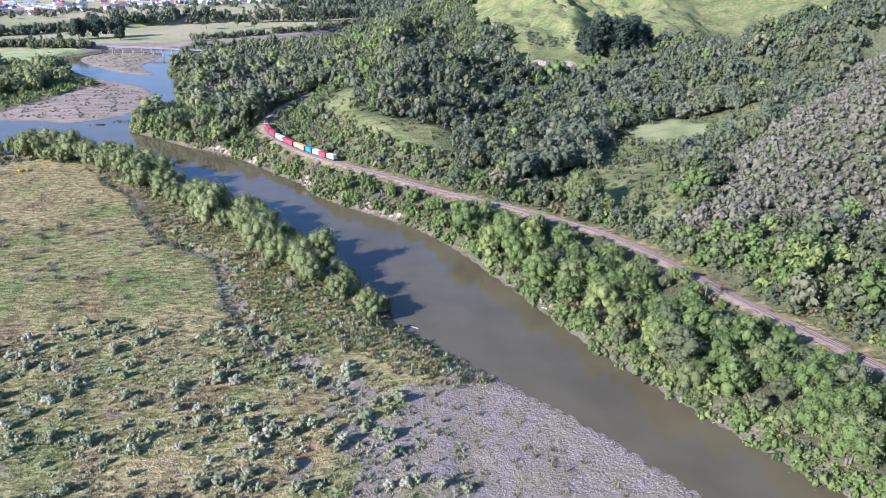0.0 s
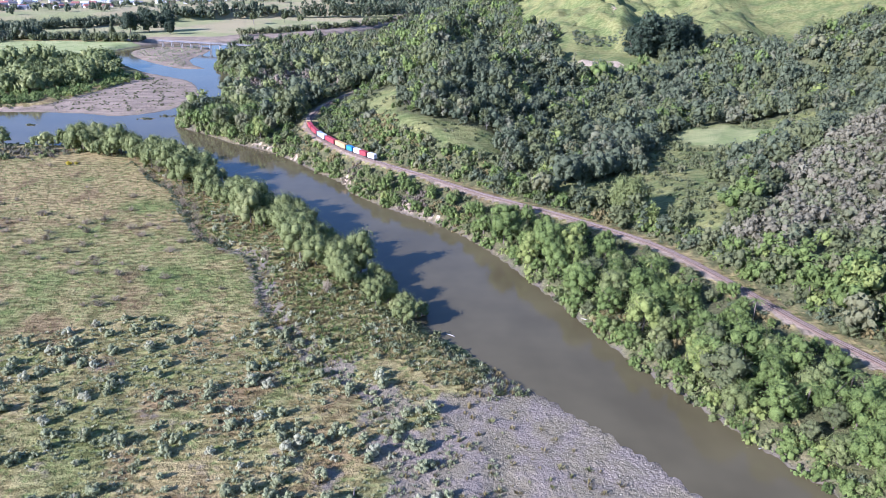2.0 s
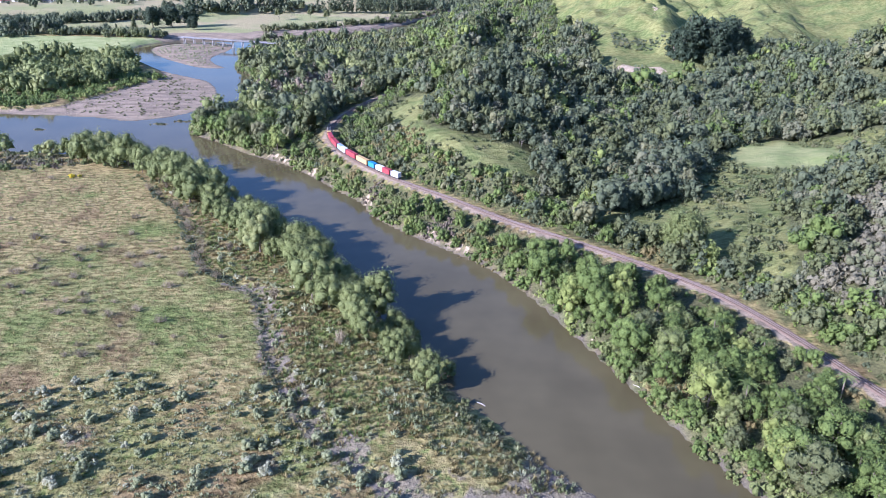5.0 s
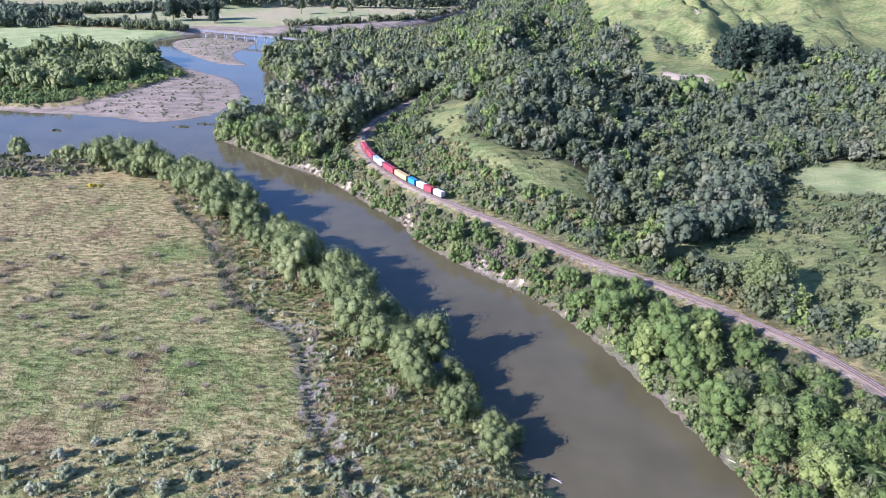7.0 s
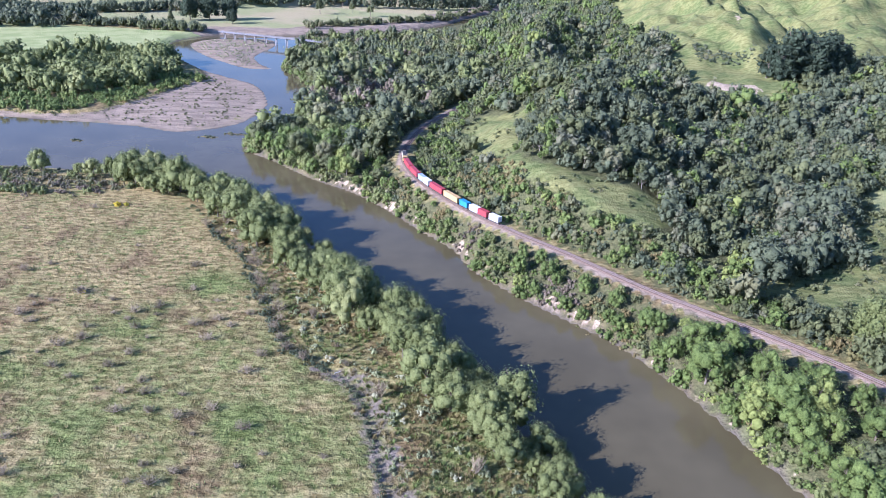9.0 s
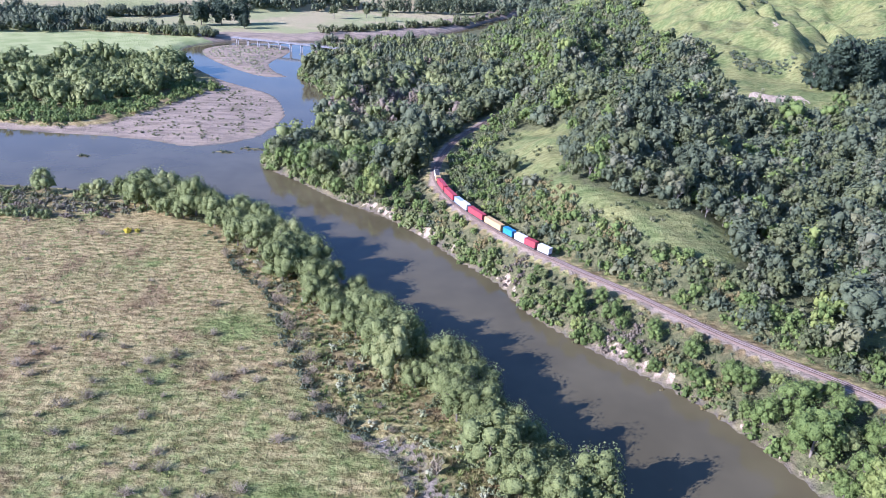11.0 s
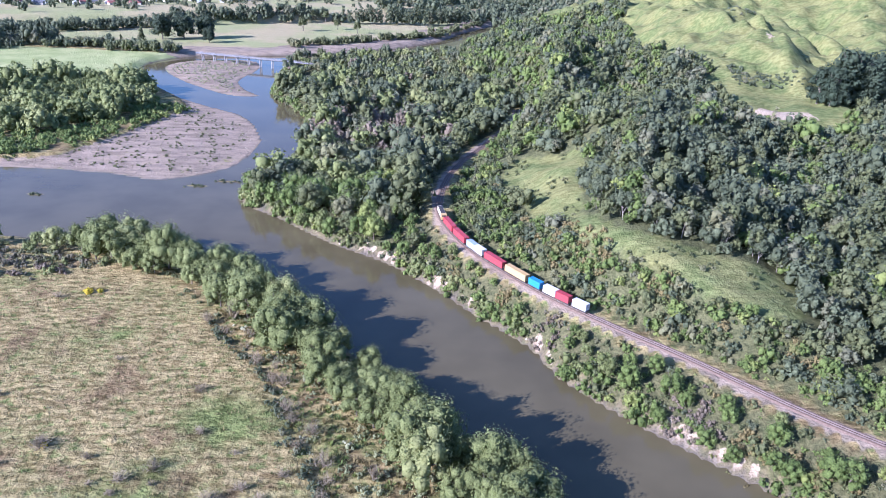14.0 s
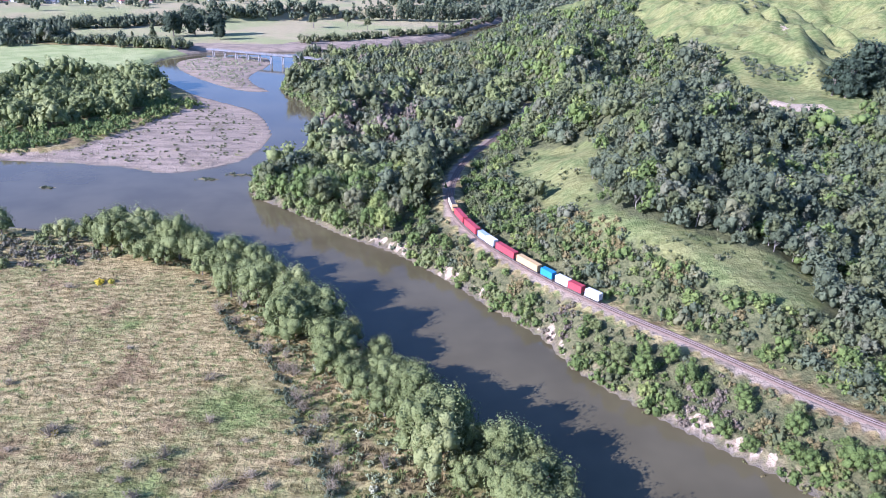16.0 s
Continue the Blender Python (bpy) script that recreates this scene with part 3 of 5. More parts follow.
def tree_kind(name, seed, tall, wide, lobes, leaves, leaf, material, form="round", base=0.12, thick=None, limbs=5):
    """Meshes for one kind of tree: trunk and crown."""
    r = np.random.default_rng(seed)
    tv, tf = trunk(r, tall, thick or 0.028 * tall, limbs, wide / tall * 0.55)
    cv, cf = crown(r, lobes, wide, tall, base * tall, leaves, leaf, form)
    return link_mesh("trunk", tv, tf, BARK, smooth=True), link_mesh("crown", cv, cf, material, np.full(len(cv), r.uniform()), True)


def stand(name, meshes, x, y, size, turn, label, category="tree", group="", lean=0.0):
    """One tree: an Empty at its foot with its trunk and crown."""
    root = new(name)
    root.matrix_basis = pose(x, y, float(height(x, y)[0]) - 0.1, lean, 0, turn) @ Matrix.Diagonal((size, size, size, 1))
    for part_name, mesh in zip(("trunk", "crown"), meshes):
        new(part_name, mesh).parent = root
    return tagged(root, label, category, group)


# small crowns of size 1 for joined plants
GIRTH = [0.40, 0.50, 0.44, 0.56, 0.42, 0.48]
small = [crown(np.random.default_rng(60 + k), 6 + k % 3, GIRTH[k], 1.0 - 0.06 * (k % 3), 0.12, 20, 0.062, core=0.66) for k in range(6)]
distant = [crown(np.random.default_rng(65 + k), 5 + k % 2, GIRTH[k], 1.0 - 0.06 * (k % 3), 0.10, 11, 0.074, core=0.70) for k in range(6)]
wood = [crown(np.random.default_rng(75 + k), 8 + k % 3, GIRTH[k] + 0.10, 1.0 - 0.08 * (k % 3), 0.04, 20, 0.060, core=0.66) for k in range(6)]
far_wood = [crown(np.random.default_rng(85 + k), 7 + k % 2, GIRTH[k] + 0.10, 1.0 - 0.08 * (k % 3), 0.02, 14, 0.070, core=0.68) for k in range(6)]
spires = [crown(np.random.default_rng(70 + k), 5, 0.34, 1.25, 0.05, 17, 0.058, "spire", core=0.68) for k in range(4)]
scrub = [crown(np.random.default_rng(80 + k), 4, 0.62, 0.75, 0.0, 13, 0.086, "low", core=0.68) for k in range(5)]

# left bank: a belt of willows between the field and the river
BELT = curve([(54, 20), (46, 33), (38, 47), (25, 63), (11, 84), (-4, 103), (-22, 124), (-38, 144), (-54, 158), (-72, 168), (-92, 173), (-120, 174), (-170, 172), (-230, 172)], 1.0)
willow_kinds = [tree_kind("willow", 20 + k, 9.6 - 0.7 * (k % 3), 4.5 + 0.4 * (k % 2), 20, 84, 0.17, WILLOW, base=0.05) for k in range(6)]
r = np.random.default_rng(31)
i = 5.0
while i < len(BELT) - 4:
    x, y = BELT[int(i)]
    far = i / len(BELT)
    thick_here = 5.6 if 0.07 < far < 0.6 else 2.5
    for k in range(3 if 0.03 < far < 0.6 else r.integers(0, 2)):
        across = r.uniform(-1, 1) * thick_here
        size = min(1.35, r.lognormal(-0.12, 0.26)) * (0.72 if far < 0.1 else 0.85 if far > 0.62 else 1.0)
        stand("willow_tree", willow_kinds[r.integers(6)], x + across * 0.8 + r.normal(0, 0.8), y + across * 0.6 + r.normal(0, 0.8), size, r.uniform(0, 360),
              "leafy olive-green willow on the grassy river bank", group="willows along the field")
    i += r.uniform(3.6, 5.0)

# right bank: thick bush between the water and the railway
bank_kinds = [tree_kind("bank_tree", 40 + k, 7.2, 3.9, 16, 62, 0.18, BUSH_GREEN, base=0.03) for k in range(5)]
bank_kinds += [tree_kind("bank_tree", 50 + k, 7.2, 3.8, 16, 62, 0.18, m, base=0.03) for k, m in enumerate((WILLOW, OLIVE, BUSH_GREEN))]


def on_bank(x, y):
    return (sample("rail", x, y) < -4.2) & (sample("water", x, y) > 0.5) & (sample("east", x, y) > 0.5)


x, y = scatter([(70, -70), (180, -70), (150, 0), (60, 140), (0, 225), (-64, 228), (-40, 180), (40, 90)], 5.4, 5, on_bank)
near_rail, near_water = -sample("rail", x, y), sample("water", x, y)
for px, py, a, b in zip(x, y, near_rail, near_water):
    size = min(1.4, r.lognormal(-0.08, 0.28)) * (0.42 if a < 8 else 0.60 if a < 12 else 0.78 if a < 16 else 1) * (0.7 if b < 2.5 else 1)
    if a < 12 and 92 < py < 150 and r.uniform() < 0.35:
        continue
    stand("riverside_tree", bank_kinds[r.integers(8)], px, py, size, r.uniform(0, 360), "bushy green broadleaf tree on the river bank", group="trees along the railway bank")

# pale willows that lean over the water
for px, py, size in ((127, -38, 1.15), (132, -46, 1.0), (110.5, -13, 0.8), (121, -29, 0.65), (102.5, 18, 0.85), (105, 11, 0.6), (92, 39, 0.6)):
    stand("willow_tree", willow_kinds[r.integers(6)], px, py, size, r.uniform(0, 360), "round pale green willow at the water's edge", group="willows at the water's edge")

# shrubs that hang over the water, and undergrowth of the willow belt
q = np.random.default_rng(77)
line = curve(RIGHT_BANK[(RIGHT_BANK[:, 1] > -75) & (RIGHT_BANK[:, 1] < 470)], 1.5)
inland = np.gradient(line, axis=0)
inland = np.stack([inland[:, 1], -inland[:, 0]], 1) / np.linalg.norm(inland, axis=1)[:, None]
p = np.vstack([line, line + 2.2 * inland]) + q.normal(0, 0.8, (2 * len(line), 2))
cliff = sum(ease(w, 0.4 * w, np.hypot(p[:, 0] - a, p[:, 1] - b)) for a, b, w in CLIFFS)
keep = (sample("water", p[:, 0], p[:, 1]) > np.where(p[:, 1] < 40, -1.0, -0.4)) & (q.uniform(0, 1, len(p)) > cliff + 0.35 * ease(35, 60, p[:, 1]) * ease(200, 180, p[:, 1]))
p = p[keep]
kind = q.uniform(0, 1, len(p)) + 0.3 * rough(p[:, 0], p[:, 1], 25, 3)
for name, pick, material, label in (("bank_shrubs", kind < 0.45, BUSH_GREEN, "green shrubs hanging over the river's edge"), ("bank_willows", (kind >= 0.45) & (kind < 0.8), WILLOW, "pale willow shrubs at the river's edge"),
                                    ("bank_scrub", kind >= 0.8, OLIVE, "olive scrub on the steep river bank")):
    plant_stuff(name, scrub, p[pick, 0], p[pick, 1], q.uniform(2.4, 5.0, int(pick.sum())), material, label, "shrubs", len(name))
p = np.repeat(BELT[::2], 3, 0)
p = p + q.normal(0, 4.0, p.shape)
p = p[(sample("water", p[:, 0], p[:, 1]) > 0.3)]
plant_stuff("belt_undergrowth", scrub, p[:, 0], p[:, 1], q.uniform(1.0, 2.8, len(p)), OLIVE, "olive undergrowth beneath the riverside willows", "undergrowth", 21)

# forest, joined


def is_grey(x, y):
    return inside(x + 5 * rough(x, y, 30, 2), y + 5 * rough(x, y, 30, 3), GREY_SLOPE)


def native(x, y):
    return (sample("bush", x, y) > 0.5) & ~is_grey(x, y)


def grey(x, y):
    return (sample("bush", x, y) > 0.5) & is_grey(x, y)


x, y = scatter([(0, 100), (110, 60), (150, -75), (330, 120), (480, 190), (480, 470), (400, 460), (300, 390), (200, 640), (20, 640), (0, 300)], 4.3, 6, native)
q = np.random.default_rng(1)
size = np.clip(q.lognormal(1.68, 0.30, len(x)), 2.8, 9.5) * (1 + 0.25 * rough(x, y, 24, 27)) * np.where((np.abs(sample("rail", x, y)) < 22) & (y > 95) & (y < 260), 0.5, 1)
kind = q.uniform(0, 1, len(x)) + 0.25 * rough(x, y, 55, 13)
sunny = ((x - 0.5 * y < -60) & (y > 200)) | (np.abs(sample("rail", x, y)) < 25)
kind = kind + 0.35 * sunny
for name, low, high, forms, material, label in (
        ("hill_forest", -9, 0.42, small, FOREST, "thick dark green native forest on the hill"),
        ("hill_conifers", 0.42, 0.60, spires, FOREST, "pointed dark trees among the hill forest"),
        ("hill_bush", 0.60, 0.92, small, OLIVE, "olive-green bush on the sunny side of the hill"),
        ("hill_shrubs", 0.92, 9, small, BUSH_GREEN, "bright green leafy shrubs along the foot of the hill")):
    pick = (kind >= low) & (kind < high)
    plant_stuff(name, forms, x[pick], y[pick], size[pick], material, label, "forest", len(name))
x, y = scatter([(0, 100), (110, 60), (150, -75), (330, 120), (480, 190), (480, 470), (400, 460), (300, 390), (200, 640), (20, 640), (0, 300)], 9.5, 17, lambda a, b: native(a, b) & (b > 100) & (np.abs(sample("rail", a, b)) > 16) & (rough(a, b, 35, 28) > -0.45))
size = np.clip(q.lognormal(2.0, 0.22, len(x)), 5, 11.5)
kind = q.uniform(0, 1, len(x)) + 0.3 * rough(x, y, 50, 29)
for name, pick, forms, material, label in (("forest_giants", kind < 0.5, wood, FOREST, "tall dark trees standing above the hill forest"), ("forest_spires", (kind >= 0.5) & (kind < 0.75), spires, OLIVE, "tall narrow trees standing above the hill forest"),
                                           ("forest_crowns", kind >= 0.75, wood, OLIVE, "broad olive crowns standing above the hill forest")):
    plant_stuff(name, forms, x[pick], y[pick], size[pick], material, label, "forest", len(name), 0.6)
x, y = scatter([(150, -70), (175, -70), (150, 20), (118, 80), (100, 96), (60, 142), (32, 176), (28, 240), (50, 300), (30, 300), (0, 220), (5, 170), (90, 78)], 2.15, 16,
               lambda a, b: (sample("rail", a, b) > 4.4) & (sample("rail", a, b) < 22) & ~inside(a, b, CLEARING) & (rough(a, b, 16, 51) > -0.75))
kind = q.uniform(0, 1, len(x)) + 0.4 * rough(x, y, 22, 52)
size = np.clip(q.lognormal(1.05, 0.36, len(x)), 1.3, 5.5) * np.where(sample("rail", x, y) < 6, 0.6, 1)
for name, pick, material, label in (("cutting_shrubs", kind < 0.4, BUSH_GREEN, "green shrubs on the slope above the railway"), ("cutting_scrub", (kind >= 0.4) & (kind < 0.8), OLIVE, "olive scrub on the slope above the railway"),
                                    ("cutting_bush", (kind >= 0.8) & (kind < 1.05), FOREST, "dark bush on the slope above the railway"), ("cutting_bracken", kind >= 1.05, STRAW, "dry brown bracken on the slope above the railway")):
    plant_stuff(name, scrub, x[pick], y[pick], size[pick], material, label, "shrubs", len(name))
x, y = scatter([(120, -80), (260, -80), (350, 100), (350, 240), (130, 140)], 3.5, 7, grey)
plant_stuff("hillside_scrub", scrub, x, y, np.random.default_rng(2).uniform(3.2, 6.6, len(x)), MANUKA, "grey-brown scrub covering a steep hillside", "scrub", 2)


def flats(x, y):
    return (sample("east", x, y) > 0.5) & (sample("water", x, y) > 1.2) & (sample("rail", x, y) < np.where(y > 350, 0.0, -4.5))


x, y = scatter([(-70, 215), (10, 190), (60, 300), (60, 420), (20, 560), (-100, 500), (-95, 380), (-62, 330), (-70, 260)], 6.2, 8, lambda a, b: flats(a, b) & (np.hypot(a + 28, (b - 418) * 1.3) > 9))
q = np.random.default_rng(3)
odd = q.uniform(0, 1, len(x)) < 0.03 + 0.62 * ease(62, 26, np.hypot((x + 18) * 1.5 + 0.3 * (y - 300), y - 300)) * (1 + rough(x, y, 30, 4))
green = q.uniform(0, 1, len(x)) + 0.3 * rough(x, y, 40, 15)
size = np.clip(q.lognormal(2.0, 0.38, len(x)), 3.0, 13) * np.where(odd, 0.75, 1) * np.where(y > 400, 0.62, 1)
room = sample("water", x, y) > 0.42 * size
x, y, size, odd, green = x[room], y[room], size[room], odd[room], green[room]
for name, pick, forms, material, label in (
        ("flat_forest", ~odd & (green < 0.28), wood, FOREST, "dark green trees inside the river bend"),
        ("flat_woods", ~odd & (green >= 0.28) & (green < 0.74), wood, OLIVE, "mixed olive-green woods inside the river bend"),
        ("flat_willows", ~odd & (green >= 0.74), wood, WILLOW, "paler willow trees inside the river bend"),
        ("bare_trees", odd, wood, DEAD, "purplish-grey leafless trees among green woods")):
    plant_stuff(name, forms, x[pick], y[pick], size[pick], material, label, "woods", len(name))


def far_west(x, y):
    return (sample("east", x, y) < 0.5) & (sample("water", x, y) > 3)


x, y = scatter([(-420, 268), (-240, 270), (-162, 285), (-138, 312), (-130, 345), (-150, 400), (-190, 396), (-215, 372), (-420, 360)], 6.4, 9, far_west)
q = np.random.default_rng(6)
plant_stuff("river_woods", wood, x, y, np.clip(q.lognormal(2.0, 0.36, len(x)), 3, 12.5), WILLOW, "olive-green woods beyond the gravel bar", "woods", 5)
x, y = scatter([(-420, 268), (-240, 266), (-162, 276), (-130, 312), (-122, 345), (-150, 400), (-420, 370)], 5.0, 19, lambda a, b: far_west(a, b) & (rough(a, b, 45, 20) > 0.1))
plant_stuff("river_thicket", scrub, x, y, q.uniform(3, 7, len(x)), BUSH_GREEN, "green thicket among the woods beyond the bar", "woods", 15)
x, y = scatter([(-330, 262), (-152, 256), (-134, 272), (-122, 306), (-112, 350), (-124, 350), (-140, 310), (-165, 284), (-330, 276)], 2.7, 10, lambda a, b: far_west(a, b) & (rough(a, b, 30, 22) > -0.5))
plant_stuff("bar_scrub", scrub, x, y, np.clip(q.lognormal(0.95, 0.4, len(x)), 1.2, 5.5), BUSH_GREEN, "low green scrub along the gravel bar", "scrub", 6)
x, y = scatter(ISLAND, 3.0, 12, lambda a, b: (sample("water", a, b) > 4) & (rough(a, b, 24, 9) > -0.3))
plant_stuff("island_scrub", scrub, x, y, q.uniform(0.8, 1.8, len(x)), SHRUB, "sparse grey-green scrub on a gravel island", "scrub", 7)
x, y = scatter(BAR, 2.6, 13, lambda a, b: (sample("water", a, b) > 6) & (rough(a, b, 16, 19) > 0.05))
plant_stuff("bar_weeds", scrub, x, y, q.uniform(0.5, 1.7, len(x)), OLIVE, "sparse weeds on bare river gravel", "weeds", 8)

# valley floor: one willow that stands alone
lone = tree_kind("lone_willow", 90, 12.0, 6.6, 34, 150, 0.27, WILLOW, base=0.04)
stand("willow_tree", lone, 116, 76, 1.0, 40, "large round pale green willow alone on the valley floor")
x, y = scatter(VALLEY, 3.6, 14, lambda a, b: (rough(a, b, 30, 5) > -0.55) & (np.hypot(a - 124, b - 82) > 8) & (np.hypot((a - 188) * 0.75, b - 166) > 17))
plant_stuff("valley_scrub", scrub, x, y, np.clip(q.lognormal(0.85, 0.4, len(x)), 0.9, 5), OLIVE, "mixed green scrub over the valley floor", "scrub", 9)
x, y = scatter(CLEARING, 3.4, 15, lambda a, b: rough(a, b, 20, 6) > 0.3)
plant_stuff("clearing_shrubs", scrub, x, y, q.uniform(1.0, 2.4, len(x)), OLIVE, "scattered shrubs in a grassy hillside clearing", "shrubs", 10)

# open trees along the upper edge of the clearing, with bare pale trunks
PALE_BARK = plain_material("pale_bark", (0.18, 0.155, 0.12), (0.34, 0.30, 0.25), 3.0, 0.9, 0.0, 0.4)
open_kinds = []
for k in range(4):
    qq = np.random.default_rng(120 + k)
    tall = 7.2 - 0.5 * k
    open_kinds.append((link_mesh("trunk", *trunk(qq, tall, 0.10, 6, 0.22), PALE_BARK, smooth=True),
                       link_mesh("crown", *crown(qq, 9, 1.9, tall, 0.42 * tall, 46, 0.20, core=0.7), (FOREST, OLIVE)[k % 2], smooth=True)))
edge = curve([(57, 215), (58, 203), (51, 187), (50, 168), (55, 159), (64, 153), (76, 148), (92, 148), (96, 140)], 2.4)
for px, py in edge + q.normal(0, 2.0, edge.shape):
    stand("hillside_tree", open_kinds[q.integers(4)], px, py, q.uniform(0.75, 1.25), q.uniform(0, 360), "slender tree with a bare pale trunk above the clearing", group="trees at the clearing")

# dry bracken below the clearing
for a, b, wide in ((40, 155, 2.6), (44, 149, 2.6), (56, 136, 1.8), (37, 162, 2.0)):
    x, y = q.normal(a, wide, 34), q.normal(b, wide * 0.8, 34)
    plant_stuff("bracken", scrub, x, y, q.uniform(1.3, 2.6, 34), STRAW, "patch of dry orange-brown bracken on the slope", "bracken", 38)

# brown bushes on the crumbling river bank
for a, b, wide in ((60, 94, 2.4), (53, 102, 2.2), (31, 134, 2.0), (10, 161, 1.8), (68, 86, 2.0), (96, 22, 1.8), (22, 147, 1.6)):
    x, y = q.normal(a, wide, 26), q.normal(b, wide, 26)
    away = sample("rail", x, y) < -3.6
    plant_stuff("bank_bracken", scrub, x[away], y[away], q.uniform(1.0, 2.6, int(away.sum())), (STRAW, DEAD)[int(a) % 2], "dry brown bushes on the crumbling river bank", "bushes", 39)

# pines on the far hill
pine_kinds = [tree_kind("pine", 95 + k, 20.0, 6.4, 22, 70, 0.55, PINE, base=-0.25) for k in range(3)]
for k in range(15):
    stand("pine_tree", pine_kinds[k % 3], 196 + 3.2 * k + r.normal(0, 2), 332 + 1.0 * k + r.normal(0, 6), r.uniform(0.95, 1.45), r.uniform(0, 360), "tall dark green pine on a grassy hill", group="pines on the hill")

# far tree lines
def row(name, line, gap, low, high, material, label, seed, forms=None, wide=2.5):
    p = curve(line, gap)
    q = np.random.default_rng(seed)
    p = np.repeat(p, 2, 0) + q.normal(0, wide, (2 * len(p), 2))
    keep = sample("water", p[:, 0], p[:, 1]) > 2
    plant_stuff(name, forms or wood, p[keep, 0], p[keep, 1], q.uniform(low, high, int(keep.sum())), material, label, "trees", seed)


row("field_trees", [(-252, 506), (-238, 518), (-206, 505), (-190, 508), (-167, 506), (-150, 500)], 4, 4, 8, OLIVE, "row of trees along a green field", 101, None, 2.5)
row("field_bushes", [(-248, 512), (-226, 516), (-196, 516), (-172, 514)], 5, 5, 9, FOREST, "dark bushes behind a green field", 108, None, 3)
x, y = scatter([(-430, 455), (-330, 478), (-284, 488), (-252, 502), (-258, 530), (-300, 560), (-430, 560)], 7.5, 109)
plant_stuff("field_wood", wood, x, y, np.clip(q.lognormal(2.15, 0.25, len(x)), 5, 13), FOREST, "dark wood at the end of a green field", "woods", 109)
row("terrace_trees", [(-520, 520), (-400, 545), (-320, 577), (-292, 592), (-263, 600), (-244, 625), (-222, 648), (-191, 680), (-159, 700), (-128, 720), (-80, 740)], 3.4, 6, 10.5, FOREST, "dark band of trees under a river terrace", 102, None, 5)
row("river_willows", [(-96, 558), (-63, 588), (-28, 619), (10, 655), (40, 715), (62, 760), (110, 850)], 3, 3.5, 7, OLIVE, "low green willows along the upper river", 103, None, 3.5)
row("shelter_belt", [(-72, 728), (-34, 738), (12, 745), (50, 775)], 3.2, 11, 16, FOREST, "tall shelter belt beside a dry field", 104, spires, 4)
row("upper_woods", [(-40, 790), (60, 830), (160, 900), (300, 960)], 8, 9, 15, FOREST, "far woods on the plain", 105, None, 16)
row("town_trees", [(-520, 640), (-400, 660), (-300, 700), (-240, 760), (-120, 860), (40, 960)], 7, 4, 8, FOREST, "dark trees between the houses of the town", 106, None, 22)
row("valley_trees", [(102, 106), (114, 113), (125, 125), (135, 141), (146, 158)], 3.4, 6.5, 10.5, FOREST, "tall dark trees at the foot of the hill", 113, None, 3)
row("point_scrub", [(-240, 166), (-180, 164), (-120, 160), (-90, 163)], 3, 1.6, 3.4, DEAD, "low grey scrub between field and river", 107, scrub, 3.5)
x, y = scatter([(90, 690), (240, 760), (420, 860), (460, 1100), (120, 1120), (-40, 860), (40, 800)], 15, 110, lambda a, b: (rough(a, b, 130, 64) > -0.15) & (sample("water", a, b) > 4))
plant_stuff("plain_woods", wood, x, y, np.clip(q.lognormal(2.4, 0.25, len(x)), 7, 16), FOREST, "dark woods on the far plain beside the river", "woods", 111)
big = tree_kind("broad_pine", 110, 20.0, 9.0, 22, 110, 0.7, PINE, base=0.0)
for a, b, size in ((-197, 566, 0.95), (-183, 574, 1.0), (-169, 586, 0.9), (-160, 560, 0.6)):
    stand("pine_tree", big, a, b, size, a * 40, "broad old pine near the bridge")
poplar = tree_kind("poplar", 111, 15.0, 3.2, 12, 90, 0.5, OLIVE, "spire", base=0.03)
for a, b, size in ((-52, 352, 0.9), (-201, 534, 1.0), (-212, 524, 0.6)):
    stand("poplar_tree", poplar, a, b, size, a * 17, "slender upright poplar on the river flat", group="poplars")


field_tree = tree_kind("field_tree", 112, 12.0, 4.2, 12, 60, 0.5, OLIVE, base=0.2)
for a, b, size in ((-103, 655, 1.1), (-75, 677, 0.8), (-55, 656, 0.9), (-92, 730, 0.9), (-104, 728, 0.8)):
    stand("field_tree", field_tree, a, b, size, a * 23, "tall single tree in a dry field", group="trees in the dry fields")

# ---- field plants ----
def tussock(r, blades, wide, tall):
    """A dome of stiff blades."""
    a, out = r.uniform(0, 6.28, blades), np.sqrt(r.uniform(0, 1, blades)) * wide
    foot = np.stack([np.cos(a) * out * 0.55, np.sin(a) * out * 0.55, np.zeros(blades)], 1)
    tip = np.stack([np.cos(a) * out * 1.15, np.sin(a) * out * 1.15, tall * (1.05 - 0.6 * (out / wide) ** 2) * r.uniform(0.7, 1.1, blades)], 1)
    cross = np.stack([-np.sin(a), np.cos(a), np.zeros(blades)], 1) * wide * 0.13
    v = np.stack([foot + cross, foot - cross, tip], 1).reshape(-1, 3)
    return v, np.arange(blades * 3).reshape(-1, 3)


def twigs(r, count, wide, tall, thick=0.03):
    """A fan of bare twigs."""
    pieces = []
    for k in range(count):
        a, lean = r.uniform(0, 6.28), r.uniform(0.1, 1.0)
        end = np.array([math.cos(a) * wide * lean, math.sin(a) * wide * lean, tall * r.uniform(0.6, 1.0) * (1.15 - 0.5 * lean)])
        pieces.append(tube([end * 0.02, end * 0.5 + r.normal(0, 0.08, 3), end], [thick, thick * 0.8, thick * 0.3], 3))
        for m in range(3):
            s = end * r.uniform(0.35, 0.8)
            pieces.append(tube([s, s + r.normal(0, 0.22, 3) * wide + (0, 0, 0.25 * tall)], [thick * 0.7, thick * 0.25], 3))
    return merge(pieces)


